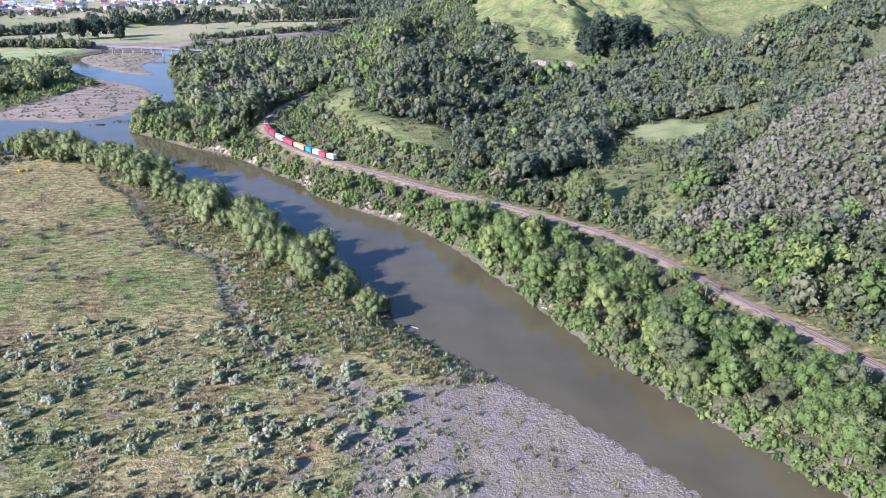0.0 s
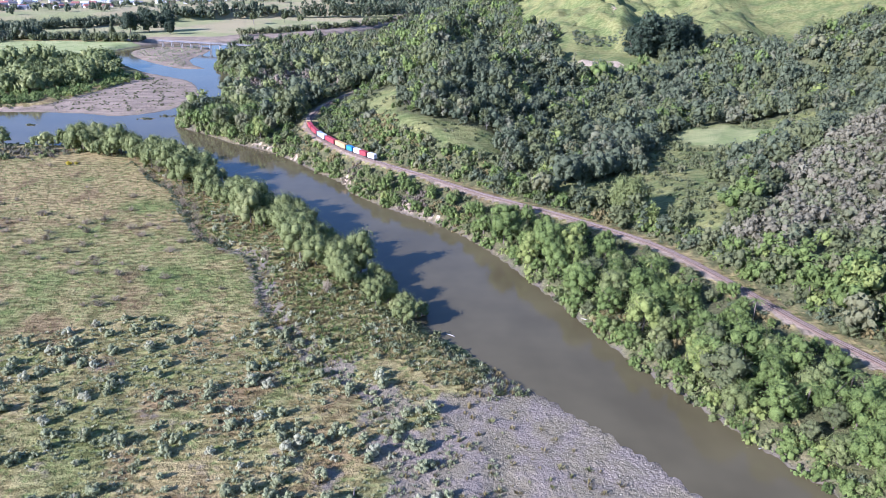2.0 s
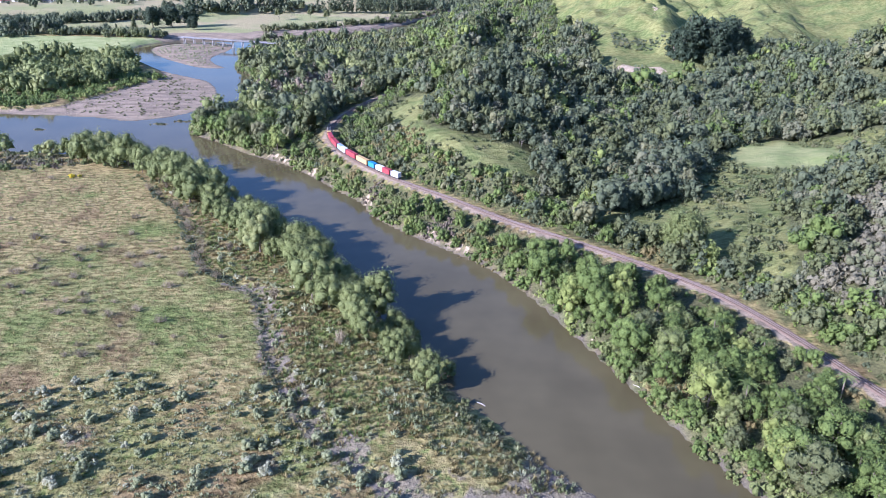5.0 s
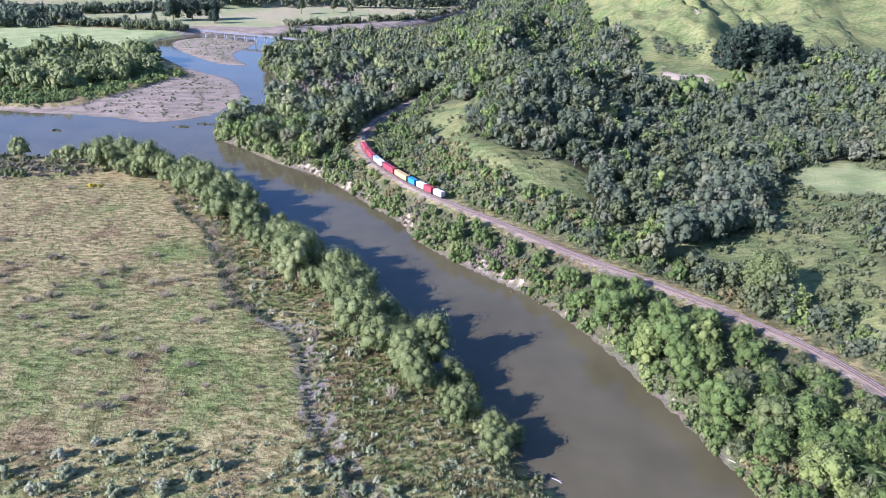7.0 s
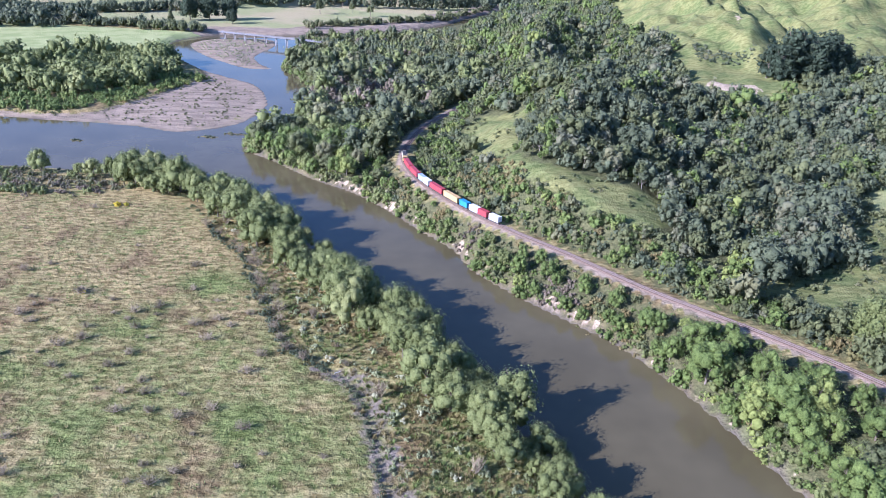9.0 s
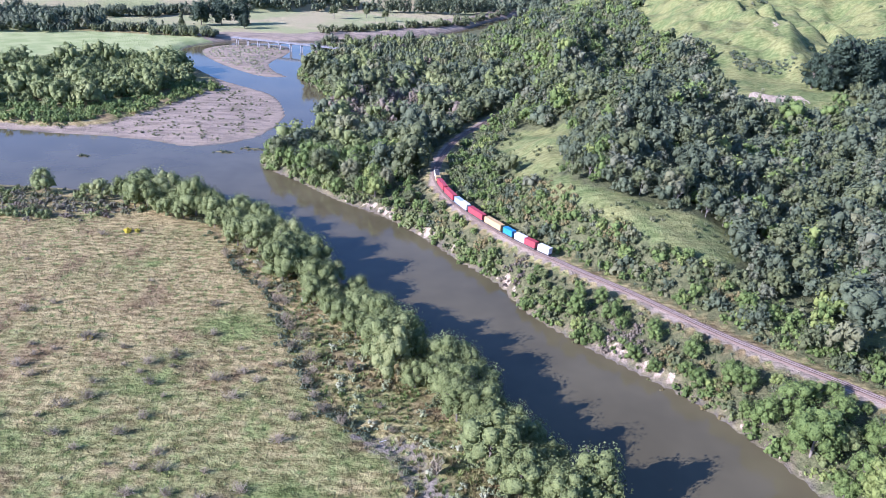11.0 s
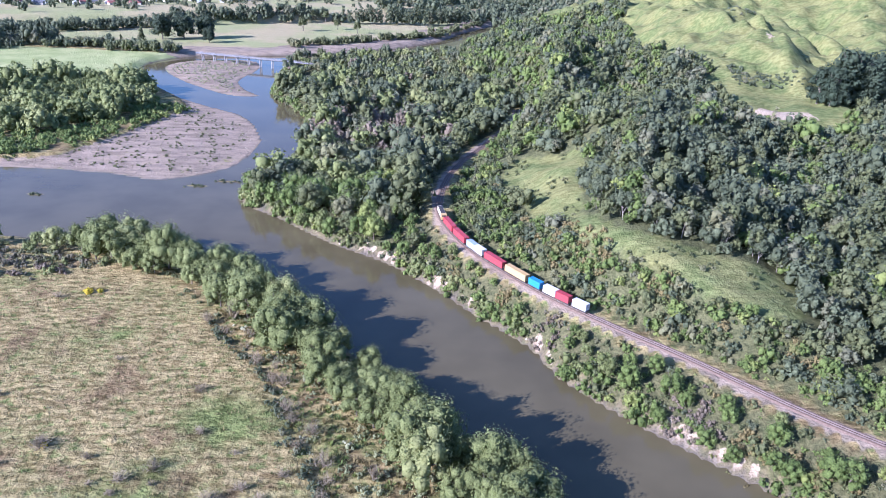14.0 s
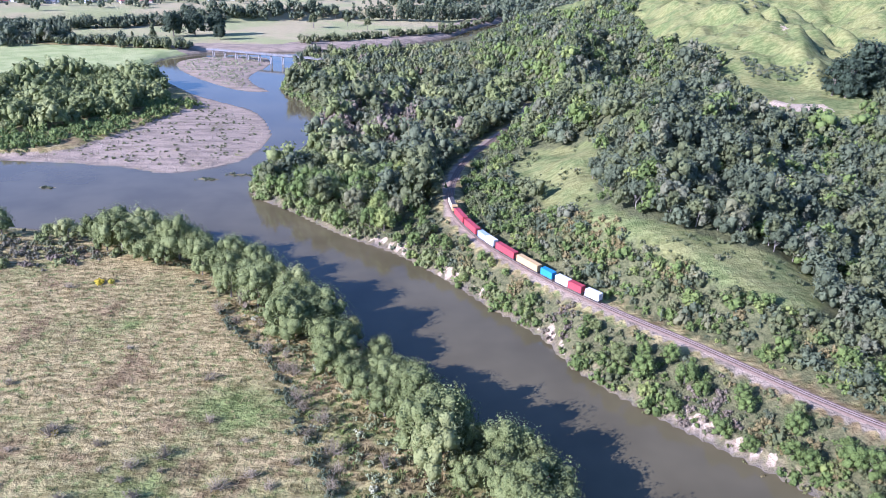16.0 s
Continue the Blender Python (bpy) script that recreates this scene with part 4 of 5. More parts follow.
def foot(name, x, y, size, turn, label, category, group="", sink=0.05):
    root = new(name)
    root.matrix_basis = pose(x, y, float(height(x, y)[0]) - sink, 0, 0, turn) @ Matrix.Diagonal((size, size, size, 1))
    return tagged(root, label, category, group)


q = np.random.default_rng(200)
PLUME = plain_material("pale_seed_heads", (0.34, 0.30, 0.21), (0.52, 0.47, 0.36), 3.0, 0.9)
TWIG = plain_material("grey_twigs", (0.180, 0.145, 0.090), (0.335, 0.276, 0.182), 3.0, 0.9)
shrub_meshes = []
for k in range(5):
    qq = np.random.default_rng(210 + k)
    v, f = crown(qq, 9, 0.9, 1.2, -0.35, 34, 0.085, core=0.84)
    shrub_meshes.append(link_mesh("foliage", v, f, SHRUB, np.full(len(v), qq.uniform()), True))
heads = [link_mesh("seed_plume", *tussock(np.random.default_rng(220 + k), 22, 0.7, 1.4), PLUME) for k in range(2)]
NEAR_FIELD = [(-60, 10), (-12, 26), (14, 26), (40, 8), (52, -4), (64, -24), (70, -55), (-10, -62), (-60, -20)]
x, y = scatter(NEAR_FIELD, 2.35, 201, lambda a, b: 0.7 * rough(a, b, 22, 33) + np.random.default_rng(4).uniform(-0.7, 0.7, a.shape) > 0.06)
mixed = np.random.default_rng(9).permutation(len(x))
for px, py in zip(x[mixed[:290]], y[mixed[:290]]):
    root = foot("round_shrub", px, py, q.uniform(0.8, 1.7), q.uniform(0, 360), "rounded grey-green shrub on dry river flat", "shrub", "shrubs on the flat")
    new("foliage", shrub_meshes[q.integers(5)]).parent = root
    if q.uniform() < 0.22 + 0.2 * (px < 5):
        new("seed_plume", heads[q.integers(2)]).parent = root
rest = mixed[290:]
plant_stuff("flat_shrubs", scrub, x[rest], y[rest], q.uniform(0.7, 1.6, len(rest)), SHRUB, "low grey-green shrubs on the dry river flat", "shrubs", 36, 0.05)
x, y = scatter(NEAR_FIELD, 1.6, 202, lambda a, b: rough(a, b, 15, 35) > -0.1)
low = [tussock(np.random.default_rng(230 + k), 26, 0.5, 0.55) for k in range(4)]
plant_stuff("flat_tussocks", low, x, y, q.uniform(0.6, 1.5, len(x)), SHRUB, "small tussocks between the shrubs", "grass", 22, 0.05)
x, y = scatter([(46, 30), (64, 0), (100, -50), (40, -60), (30, -20), (34, 16)], 3.6, 203, lambda a, b: (sample("water", a, b) > 2.5))
plant_stuff("beach_tussocks", low, x, y, q.uniform(0.7, 2.0, len(x)), STRAW, "tufts of yellowed grass on the gravel beach", "grass", 23, 0.05)

# weedy tip of the flat between the willows and the stones
x, y = scatter([(46, 26), (56, 18), (64, 9), (72, 1), (74, -4), (64, -7), (54, -2), (46, 8), (38, 18)], 1.35, 204, lambda a, b: sample("water", a, b) > 0.2)
kind = q.uniform(0, 1, len(x)) + 0.4 * rough(x, y, 9, 59)
for name, pick, form, material, label in (("tip_grass", kind < 0.5, low, STRAW, "dry yellow grass at the tip of the flat"), ("tip_weeds", (kind >= 0.5) & (kind < 0.85), low, SHRUB, "grey-green tufts at the tip of the flat"),
                                          ("tip_bushes", kind >= 0.85, scrub, OLIVE, "low olive bushes at the water's edge")):
    plant_stuff(name, form, x[pick], y[pick], q.uniform(0.8, 2.0, int(pick.sum())), material, label, "weeds", len(name), 0.05)

# grass of the field, and dry stalks by the willows
blades = [tussock(np.random.default_rng(240 + k), 6, 0.45, 0.5) for k in range(5)]
FIELD_RING = [(-190, 60), (-190, 158), (-100, 160), (-62, 152), (-36, 128), (-14, 96), (6, 70), (30, 36), (42, 12), (20, -20), (-40, -40), (-110, 0)]
x, y = scatter(FIELD_RING, 1.6, 241, lambda a, b: np.random.default_rng(6).uniform(-1, 1, a.shape) + rough(a, b, 30, 41) > 0.3)
plant_stuff("field_grass", blades, x, y, q.uniform(0.8, 1.9, len(x)), STRAW, "tufts of bleached summer grass", "grass", 24, 0.05)
x, y = scatter(FIELD_RING, 1.5, 242, lambda a, b: np.random.default_rng(7).uniform(-1, 1, a.shape) - rough(a, b, 30, 41) > 0.25)
plant_stuff("green_grass", blades, x, y, q.uniform(0.6, 1.3, len(x)), BUSH_GREEN, "fresh green grass in the field", "grass", 25, 0.05)
p = np.repeat(curve([(30, 2), (20, 26), (34, 30), (22, 48), (14, 60)], 1.0), 5, 0)
p = p + q.normal(0, 5.0, p.shape)
plant_stuff("dry_stalks", low, p[:, 0], p[:, 1], q.uniform(0.8, 1.9, len(p)), STRAW, "yellow-brown dry stalks beside the willows", "grass", 26, 0.05)

# bare grey bushes
twig_meshes = [link_mesh("branchwork", *twigs(np.random.default_rng(250 + k), 40, 1.35, 1.15, 0.022), TWIG) for k in range(5)]
x, y = scatter([(-80, 10), (-8, 24), (8, 40), (0, 62), (-14, 84), (-40, 100), (-90, 110), (-120, 60)], 6.2, 251, lambda a, b: rough(a, b, 24, 43) > 0.05)
x, y = np.concatenate([x, [-84, -41, -60, -30, -95, 4, 1, -42, -47]]), np.concatenate([y, [146, 110, 120, 92, 128, 68, 75, 88, 82]])
for px, py in zip(x, y):
    root = foot("bare_shrub", px, py, q.uniform(0.7, 1.7), q.uniform(0, 360), "bare grey twiggy shrub in the grass", "shrub", "bare shrubs in the field")
    new("branchwork", twig_meshes[q.integers(5)]).parent = root
# below y 66 the tight dark scrub line stands in for bank shadow
p = np.repeat(curve(DITCH[(DITCH[:, 1] > 8)], 1.2), 2, 0)
p = p + q.normal(0, 1, p.shape) * np.where(p[:, 1:] < 66, 0.35, 1.0) + (-1.6, -0.8)
plant_stuff("ditch_scrub", scrub, p[:, 0], p[:, 1], q.uniform(0.7, 2.1, len(p)) * np.where(p[:, 1] < 66, 0.62, 1), FOREST, "dark scrub along a shallow ditch, its near line standing in for bank shadow", "scrub", 27, 0.05)
p = DITCH[(DITCH[:, 1] > 70)] + q.normal(0, 1.2, DITCH[(DITCH[:, 1] > 70)].shape)
plant_stuff("ditch_brush", [twigs(np.random.default_rng(260), 30, 0.8, 0.95, 0.011)], p[:, 0], p[:, 1], q.uniform(2.0, 3.8, len(p)), TWIG, "tangled grey dead brush along the ditch", "brush", 28, 0.05)
gorse = [crown(np.random.default_rng(270 + k), 6, 0.9, 1.0, 0.0, 60, 0.12, "low") for k in range(2)]
gorse_meshes = [link_mesh("blossom", v, f, GORSE, np.zeros(len(v))) for v, f in gorse]
for a, b, size in ((-78, 149, 1.5), (-75.5, 149.5, 1.1), (-62, 93, 0.9), (20, 6, 0.8)):
    new("blossom", gorse_meshes[0]).parent = foot("gorse_bush", a, b, size, a, "bright yellow flowering gorse bush in dry grass", "bush")

margin = np.vstack([DITCH[DITCH[:, 1] > 4], [(-50, 148), (-36, 136), (-18, 112), (0, 92), (14, 72), (28, 52), (40, 34), (46, 20), (50, 8)]])
x, y = scatter(margin, 1.45, 261)
kind = q.uniform(0, 1, len(x)) + 0.45 * rough(x, y, 14, 55)
for name, pick, form, material, label in (("margin_weeds", kind < 0.35, low, BUSH_GREEN, "fresh green weeds between ditch and willows"), ("margin_grass", (kind >= 0.35) & (kind < 0.75), low, STRAW, "dry yellow grass between ditch and willows"),
                                          ("margin_shrubs", (kind >= 0.75) & (kind < 1.0), scrub, SHRUB, "grey-green shrubs between ditch and willows")):
    plant_stuff(name, form, x[pick], y[pick], q.uniform(0.8, 2.0, int(pick.sum())), material, label, "weeds", len(name), 0.05)
x, y = scatter([(-260, 158), (-180, 156), (-110, 154), (-88, 158), (-78, 166), (-110, 176), (-260, 178)], 2.3, 262, lambda a, b: sample("water", a, b) > 1.5)
kind = q.uniform(0, 1, len(x)) + 0.5 * rough(x, y, 18, 56)
plant_stuff("shore_scrub", scrub, x[kind < 0.6], y[kind < 0.6], q.uniform(1.2, 2.8, int((kind < 0.6).sum())), MANUKA, "dense grey-brown scrub along the river shore", "scrub", 31)
plant_stuff("shore_bushes", scrub, x[kind > 0.85], y[kind > 0.85], q.uniform(2.0, 4.5, int((kind > 0.85).sum())), WILLOW, "green bushes along the river shore", "bushes", 32)
for a, b, w in SNAGS:
    x, y = q.normal(a, w * 0.8, 14), q.normal(b, w * 0.4, 14)
    plant_stuff("snag_scrub", scrub, x, y, q.uniform(0.6, 1.4, 14), FOREST, "dark scrub and debris on a tiny river islet", "scrub", 33, 0.1)
x, y = scatter([(70, -70), (180, -70), (150, 0), (60, 140), (0, 225), (-64, 228), (-40, 180), (40, 90)], 2.3, 263, lambda a, b: (sample("rail", a, b) < -2.9) & (sample("water", a, b) > 0.4) & (sample("east", a, b) > 0.5) & (rough(a, b, 13, 57) > -0.7))
kind = q.uniform(0, 1, len(x)) + 0.4 * rough(x, y, 16, 58)
size = np.clip(q.lognormal(0.45, 0.35, len(x)), 0.7, 3.0) * np.where(sample("rail", x, y) > -4, 0.6, 1)
for name, pick, material, label in (("bank_ferns", kind < 0.4, BUSH_GREEN, "green undergrowth on the railway bank"), ("bank_weeds", (kind >= 0.4) & (kind < 0.75), OLIVE, "olive undergrowth on the railway bank"),
                                    ("bank_brush", (kind >= 0.75) & (kind < 1.0), FOREST, "dark undergrowth on the railway bank"), ("bank_grass", kind >= 1.0, STRAW, "dry grass on the railway bank")):
    plant_stuff(name, scrub, x[pick], y[pick], size[pick], material, label, "undergrowth", len(name))
x, y = scatter([(166, 384), (198, 368), (197, 352), (164, 358)], 3.2, 264)
plant_stuff("pasture_scrub", scrub, x, y, q.uniform(1.5, 3.5, len(x)), FOREST, "dark scrub patch on a grassy hillside", "scrub", 34)
x, y = scatter([(165, 410), (160, 340), (208, 334), (279, 341), (350, 350), (380, 420), (340, 560), (240, 600), (180, 560)], 5.5, 266, lambda a, b: rough(a, b, 34, 62) + np.random.default_rng(5).uniform(-0.4, 0.4, a.shape) > 0.75)
plant_stuff("pasture_bushes", scrub, x, y, np.clip(q.lognormal(0.5, 0.4, len(x)), 0.8, 3.5), OLIVE, "scattered dark bushes on the grassy hills", "bushes", 37)
x, y = scatter([(200, 470), (222, 480), (240, 500), (228, 512), (204, 490)], 4, 265)
plant_stuff("hilltop_scrub", scrub, x, y, q.uniform(1.5, 3.5, len(x)), FOREST, "dark scrub patch near the hilltop", "scrub", 35)

# stones of the beach
stone_v, stone_f = ball(2, 5)
stones = [(stone_v * np.random.default_rng(280 + k).uniform(0.75, 1.2, stone_v.shape) * (1, 0.8, 0.6), stone_f) for k in range(4)]
ROCK = plain_material("river_stone", (0.20, 0.170, 0.115), (0.45, 0.392, 0.275), 1.2, 0.9)
x, y = scatter([(72, 0), (76, -5), (101, -38), (120, -70), (50, -70), (46, -30), (60, -10)], 0.85, 281, lambda a, b: (sample("water", a, b) > -0.8) & (sample("water", a, b) < 26))
plant_stuff("beach_stones", stones, x, y, np.clip(q.lognormal(-2.25, 0.38, len(x)), 0.05, 0.22), ROCK, "grey rounded river stones on the beach", "stones", 29, 0.0)
x, y = scatter(BAR, 3.0, 282, lambda a, b: sample("water", a, b) > 1)
plant_stuff("bar_stones", stones, x, y, q.uniform(0.15, 0.45, len(x)), ROCK, "scattered stones on the gravel bar", "stones", 30, 0.0)

# driftwood
PALE_WOOD = plain_material("bleached_wood", (0.40, 0.36, 0.31), (0.62, 0.58, 0.52), 4.0, 0.85, 0.0, 0.4)


def driftwood(x, y, long, thick, turn, material, label):
    qq = np.random.default_rng(int(abs(x) * 7 + abs(y)))
    v, f = merge([tube([(-long / 2, 0, thick), (0, 0.08 * long, thick * 1.2), (long / 2, 0, thick)], [thick, thick * 0.8, thick * 0.4]),
                  tube([(0.1 * long, 0.05 * long, thick), (0.3 * long, 0.22 * long, thick * 2.5)], [thick * 0.5, thick * 0.15], 5)])
    ob = new("driftwood_log", link_mesh("driftwood_log", v, f, material, smooth=True))
    ob.matrix_basis = pose(x, y, max(0.02, float(height(x, y)[0])), 0, 0, turn)
    tagged(ob, label, "log")


driftwood(59.4, 19.6, 2.2, 0.09, -38, PALE_WOOD, "pale bleached log at the water's edge")
driftwood(41, -31.7, 2.2, 0.15, 82, BARK, "dark weathered log on the gravel flat")
driftwood(3, 66, 2.4, 0.1, 20, PALE_WOOD, "pale broken branch by the willows")
driftwood(92, 25, 3.0, 0.1, -50, PALE_WOOD, "bleached log stranded below the river bank")
driftwood(113, -17, 2.6, 0.1, 25, PALE_WOOD, "bleached log stranded below the river bank")
driftwood(112.5, -21.5, 2.0, 0.09, 10, PALE_WOOD, "bleached branch caught below the river bank")
driftwood(68, 125, 1.4, 0.2, -20, PALE_WOOD, "pale fallen log in the hillside clearing")


# ---- railway ----
def box(cx, cy, cz, sx, sy, sz):
    v = np.array([(x, y, z) for x in (-0.5, 0.5) for y in (-0.5, 0.5) for z in (-0.5, 0.5)]) * (sx, sy, sz) + (cx, cy, cz)
    f = np.array([(0, 1, 3), (0, 3, 2), (4, 6, 7), (4, 7, 5), (0, 4, 5), (0, 5, 1), (2, 3, 7), (2, 7, 6), (0, 2, 6), (0, 6, 4), (1, 5, 7), (1, 7, 3)])
    return v, f


def piece(name, shapes, material, parent, label=""):
    """One part of a thing, from merged boxes and tubes."""
    ob = new(name, link_mesh(name, *merge(shapes), material))
    ob.parent = parent
    return tagged(ob, label) if label else ob


fine_rail = curve(RAIL[(RAIL[:, 1] > -80) & (RAIL[:, 1] < 346)], 1.5)
way = np.gradient(fine_rail, axis=0)
way /= np.linalg.norm(way, axis=1)[:, None]
across = np.stack([way[:, 1], -way[:, 0]], 1)
track_line = fine_rail + across * 0.4
along = np.concatenate([[0], np.cumsum(np.linalg.norm(np.diff(track_line, axis=0), axis=1))])


def strip(offset, profile):
    """A long bar along the track; profile: half widths and heights from the top down."""
    rows = []
    for half, z in profile:
        rows.append(np.column_stack([track_line + across * (offset - half), np.full(len(track_line), z)]))
        rows.append(np.column_stack([track_line + across * (offset + half), np.full(len(track_line), z)]))
    n, v = len(track_line), np.vstack(rows)
    f = []
    k = np.arange(n - 1)
    for a, b in ((0, 1), (2, 0), (1, 3)):
        f += [np.column_stack([a * n + k, b * n + k, b * n + k + 1]), np.column_stack([a * n + k, b * n + k + 1, a * n + k + 1])]
    return v, np.vstack(f)


STEEL = plain_material("worn_steel", (0.15, 0.115, 0.095), (0.29, 0.235, 0.20), 2.0, 0.55, 0.4)
SLEEPER = plain_material("weathered_sleepers", (0.115, 0.082, 0.058), (0.21, 0.158, 0.115), 3.0, 0.9)
BALLAST = plain_material("brown_ballast", (0.125, 0.082, 0.056), (0.27, 0.19, 0.135), 3.0, 0.95, 0.0, 0.8)
track = tagged(new("railway_track"), "single railway track on brown ballast", "railway", kind="structure")
piece("ballast", [strip(0, [(0.95, RAIL_Z + 0.2), (1.6, RAIL_Z - 0.15)])], BALLAST, track)
RAIL_TOP = RAIL_Z + 0.34
piece("rail", [strip(-0.345, [(0.03, RAIL_TOP), (0.045, RAIL_Z + 0.2)])], STEEL, track)
piece("rail", [strip(0.345, [(0.03, RAIL_TOP), (0.045, RAIL_Z + 0.2)])], STEEL, track)
bars = []
for d in np.arange(0, along[-1], 0.45):
    k = min(int(np.searchsorted(along, d)), len(along) - 1)
    v, f = box(0, 0, RAIL_Z + 0.22, 1.3, 0.13, 0.08)
    c, sn = across[k]
    bars.append((np.column_stack([v[:, 0] * c - v[:, 1] * sn + track_line[k, 0], v[:, 0] * sn + v[:, 1] * c + track_line[k, 1], v[:, 2]]), f))
tagged(piece("sleepers", bars, SLEEPER, track), kind="stuff")


def on_track(d, z=0.0):
    """The pose on the track at d metres from its south end, with y ahead."""
    x, y = np.interp(d, along, track_line[:, 0]), np.interp(d, along, track_line[:, 1])
    x2, y2 = np.interp(d + 1, along, track_line[:, 0]), np.interp(d + 1, along, track_line[:, 1])
    return pose(x, y, z, 0, 0, math.degrees(math.atan2(y2 - y, x2 - x)) - 90) @ Matrix.Diagonal((UNIT, UNIT, UNIT, 1))


def paint(name, colour):
    n = Nodes(name, 0.5, 0.4)
    rust = n.ramp(n.noise(1.6, 5, 0.7), 0.62, 0.72)
    rib = n.node("ShaderNodeTexWave", Scale=1.9)
    rib.bands_direction = "Y"
    n.put(rib, "Vector", n.node("ShaderNodeTexCoord").outputs["Object"])
    n.bump(rib.outputs["Fac"], 0.6, 0.05)
    dull = n.mix(n.noise(0.8), tuple(c * 0.75 for c in colour), colour)
    return n.colour(n.mix(n.math("MULTIPLY", rust, 0.5), dull, (0.16, 0.08, 0.05)))


PAINTS = {"red": paint("red_paint", (0.42, 0.06, 0.07)), "white": paint("white_paint", (0.78, 0.78, 0.76)), "blue": paint("blue_paint", (0.04, 0.26, 0.50)),
          "orange": paint("orange_paint", (0.60, 0.40, 0.17)), "grey": paint("grey_blue_paint", (0.36, 0.44, 0.56)), "cream": paint("cream_paint", (0.66, 0.58, 0.44))}
DARK = plain_material("dark_underframe", (0.03, 0.028, 0.026), (0.08, 0.07, 0.065), 2.0, 0.7)
DECK_Z = RAIL_TOP


def wagon(d, long):
    root = tagged(new("flat_wagon"), "dark steel container wagon on the railway track", "wagon", "wagons of the train")
    root.matrix_basis = on_track(d, DECK_Z)
    piece("deck", [box(0, 0, 0.95, 2.3, long, 0.16), box(0, 0, 0.78, 0.5, long, 0.3)], DARK, root)
    for side in (-1, 1):
        bogie = piece("bogie", [box(0, side * (long / 2 - 1.7), 0.5, 1.7, 2.3, 0.35)], DARK, root)
        for axle in (-0.8, 0.8):
            yy = side * (long / 2 - 1.7) + axle
            piece("wheelset", [tube([(-0.62, yy, 0.4), (-0.5, yy, 0.4)], [0.4, 0.4], 10), tube([(0.5, yy, 0.4), (0.62, yy, 0.4)], [0.4, 0.4], 10), tube([(-0.6, yy, 0.4), (0.6, yy, 0.4)], [0.08, 0.08], 6)], STEEL, bogie)


def container(d, long, colour):
    root = tagged(new("shipping_container"), colour + " corrugated steel shipping container on a railway wagon", "container", "containers on the train")
    root.matrix_basis = on_track(d, DECK_Z + 1.03 * UNIT)
    m = PAINTS[colour]
    piece("body", [box(0, 0, 1.30, 2.36, long - 0.08, 2.5)], m, root)
    piece("roof", [box(0, 0, 2.58, 2.40, long - 0.02, 0.06)], m, root)
    for sx in (-1, 1):
        for sy in (-1, 1):
            piece("corner_post", [box(sx * 1.14, sy * (long / 2 - 0.08), 1.3, 0.18, 0.18, 2.6)], m, root)
        piece("bottom_rail", [box(sx * 1.17, 0, 0.09, 0.12, long - 0.3, 0.18)], m, root)
        door = piece("door", [box(sx * 0.57, -long / 2 - 0.0, 1.28, 1.06, 0.06, 2.3)], m, root)
        piece("lock_rod", [tube([(sx * 0.3, -long / 2 - 0.06, 0.15), (sx * 0.3, -long / 2 - 0.06, 2.45)], [0.035, 0.035], 6)], STEEL, door)


def locomotive(d, long):
    root = tagged(new("locomotive"), "cream and orange diesel locomotive with dark roof on the track", "locomotive")
    root.matrix_basis = on_track(d, DECK_Z)
    piece("underframe", [box(0, 0, 0.95, 2.4, long, 0.3)], DARK, root)
    piece("body", [box(0, 0.6, 2.2, 2.3, long - 2.6, 2.2)], PAINTS["cream"], root)
    cab = piece("cab", [box(0, -long / 2 + 1.6, 2.35, 2.6, 2.4, 2.6)], PAINTS["orange"], root)
    piece("window", [box(0, -long / 2 + 0.38, 2.95, 2.1, 0.06, 0.7)], DARK, cab)
    piece("window", [box(1.31, -long / 2 + 1.5, 2.95, 0.04, 1.2, 0.7)], DARK, cab)
    piece("window", [box(-1.31, -long / 2 + 1.5, 2.95, 0.04, 1.2, 0.7)], DARK, cab)
    piece("roof", [box(0, 0.3, 3.36, 1.9, long - 3.2, 0.16)], DARK, root)
    for side in (-1, 1):
        bogie = piece("bogie", [box(0, side * (long / 2 - 2.6), 0.5, 1.9, 3.2, 0.5)], DARK, root)
        for axle in (-1.1, 0, 1.1):
            piece("wheelset", [tube([(-0.65, side * (long / 2 - 2.6) + axle, 0.45), (0.65, side * (long / 2 - 2.6) + axle, 0.45)], [0.45, 0.45], 10)], STEEL, bogie)


k = int(np.argmin(np.hypot(track_line[:, 0] - 40, track_line[:, 1] - 135)))
d = along[k]
for load in ("white", "red white", "blue", "ORANGE", "RED", "white grey", "RED", "RED"):
    lengths = [12.19 if c.isupper() else 6.06 for c in load.split()]
    total = sum(lengths) + 0.25 * (len(lengths) - 1)
    wagon(d + total / 2 * UNIT, total + 0.9)
    at = d
    for c, long in zip(load.split(), lengths):
        container(at + long / 2 * UNIT, long, c.lower())
        at += (long + 0.25) * UNIT
    d += (total + 1.7) * UNIT
locomotive(d + 7.5 * UNIT, 14.5)

# trackside cabinet and shed
TIN = plain_material("grey_sheet_roof", (0.26, 0.27, 0.29), (0.46, 0.47, 0.50), 1.5, 0.5, 0.3)
WALLS = [plain_material("white_wall", (0.62, 0.60, 0.56), (0.80, 0.78, 0.74), 0.6, 0.8), plain_material("beige_wall", (0.44, 0.38, 0.30), (0.58, 0.52, 0.43), 0.6, 0.8)]


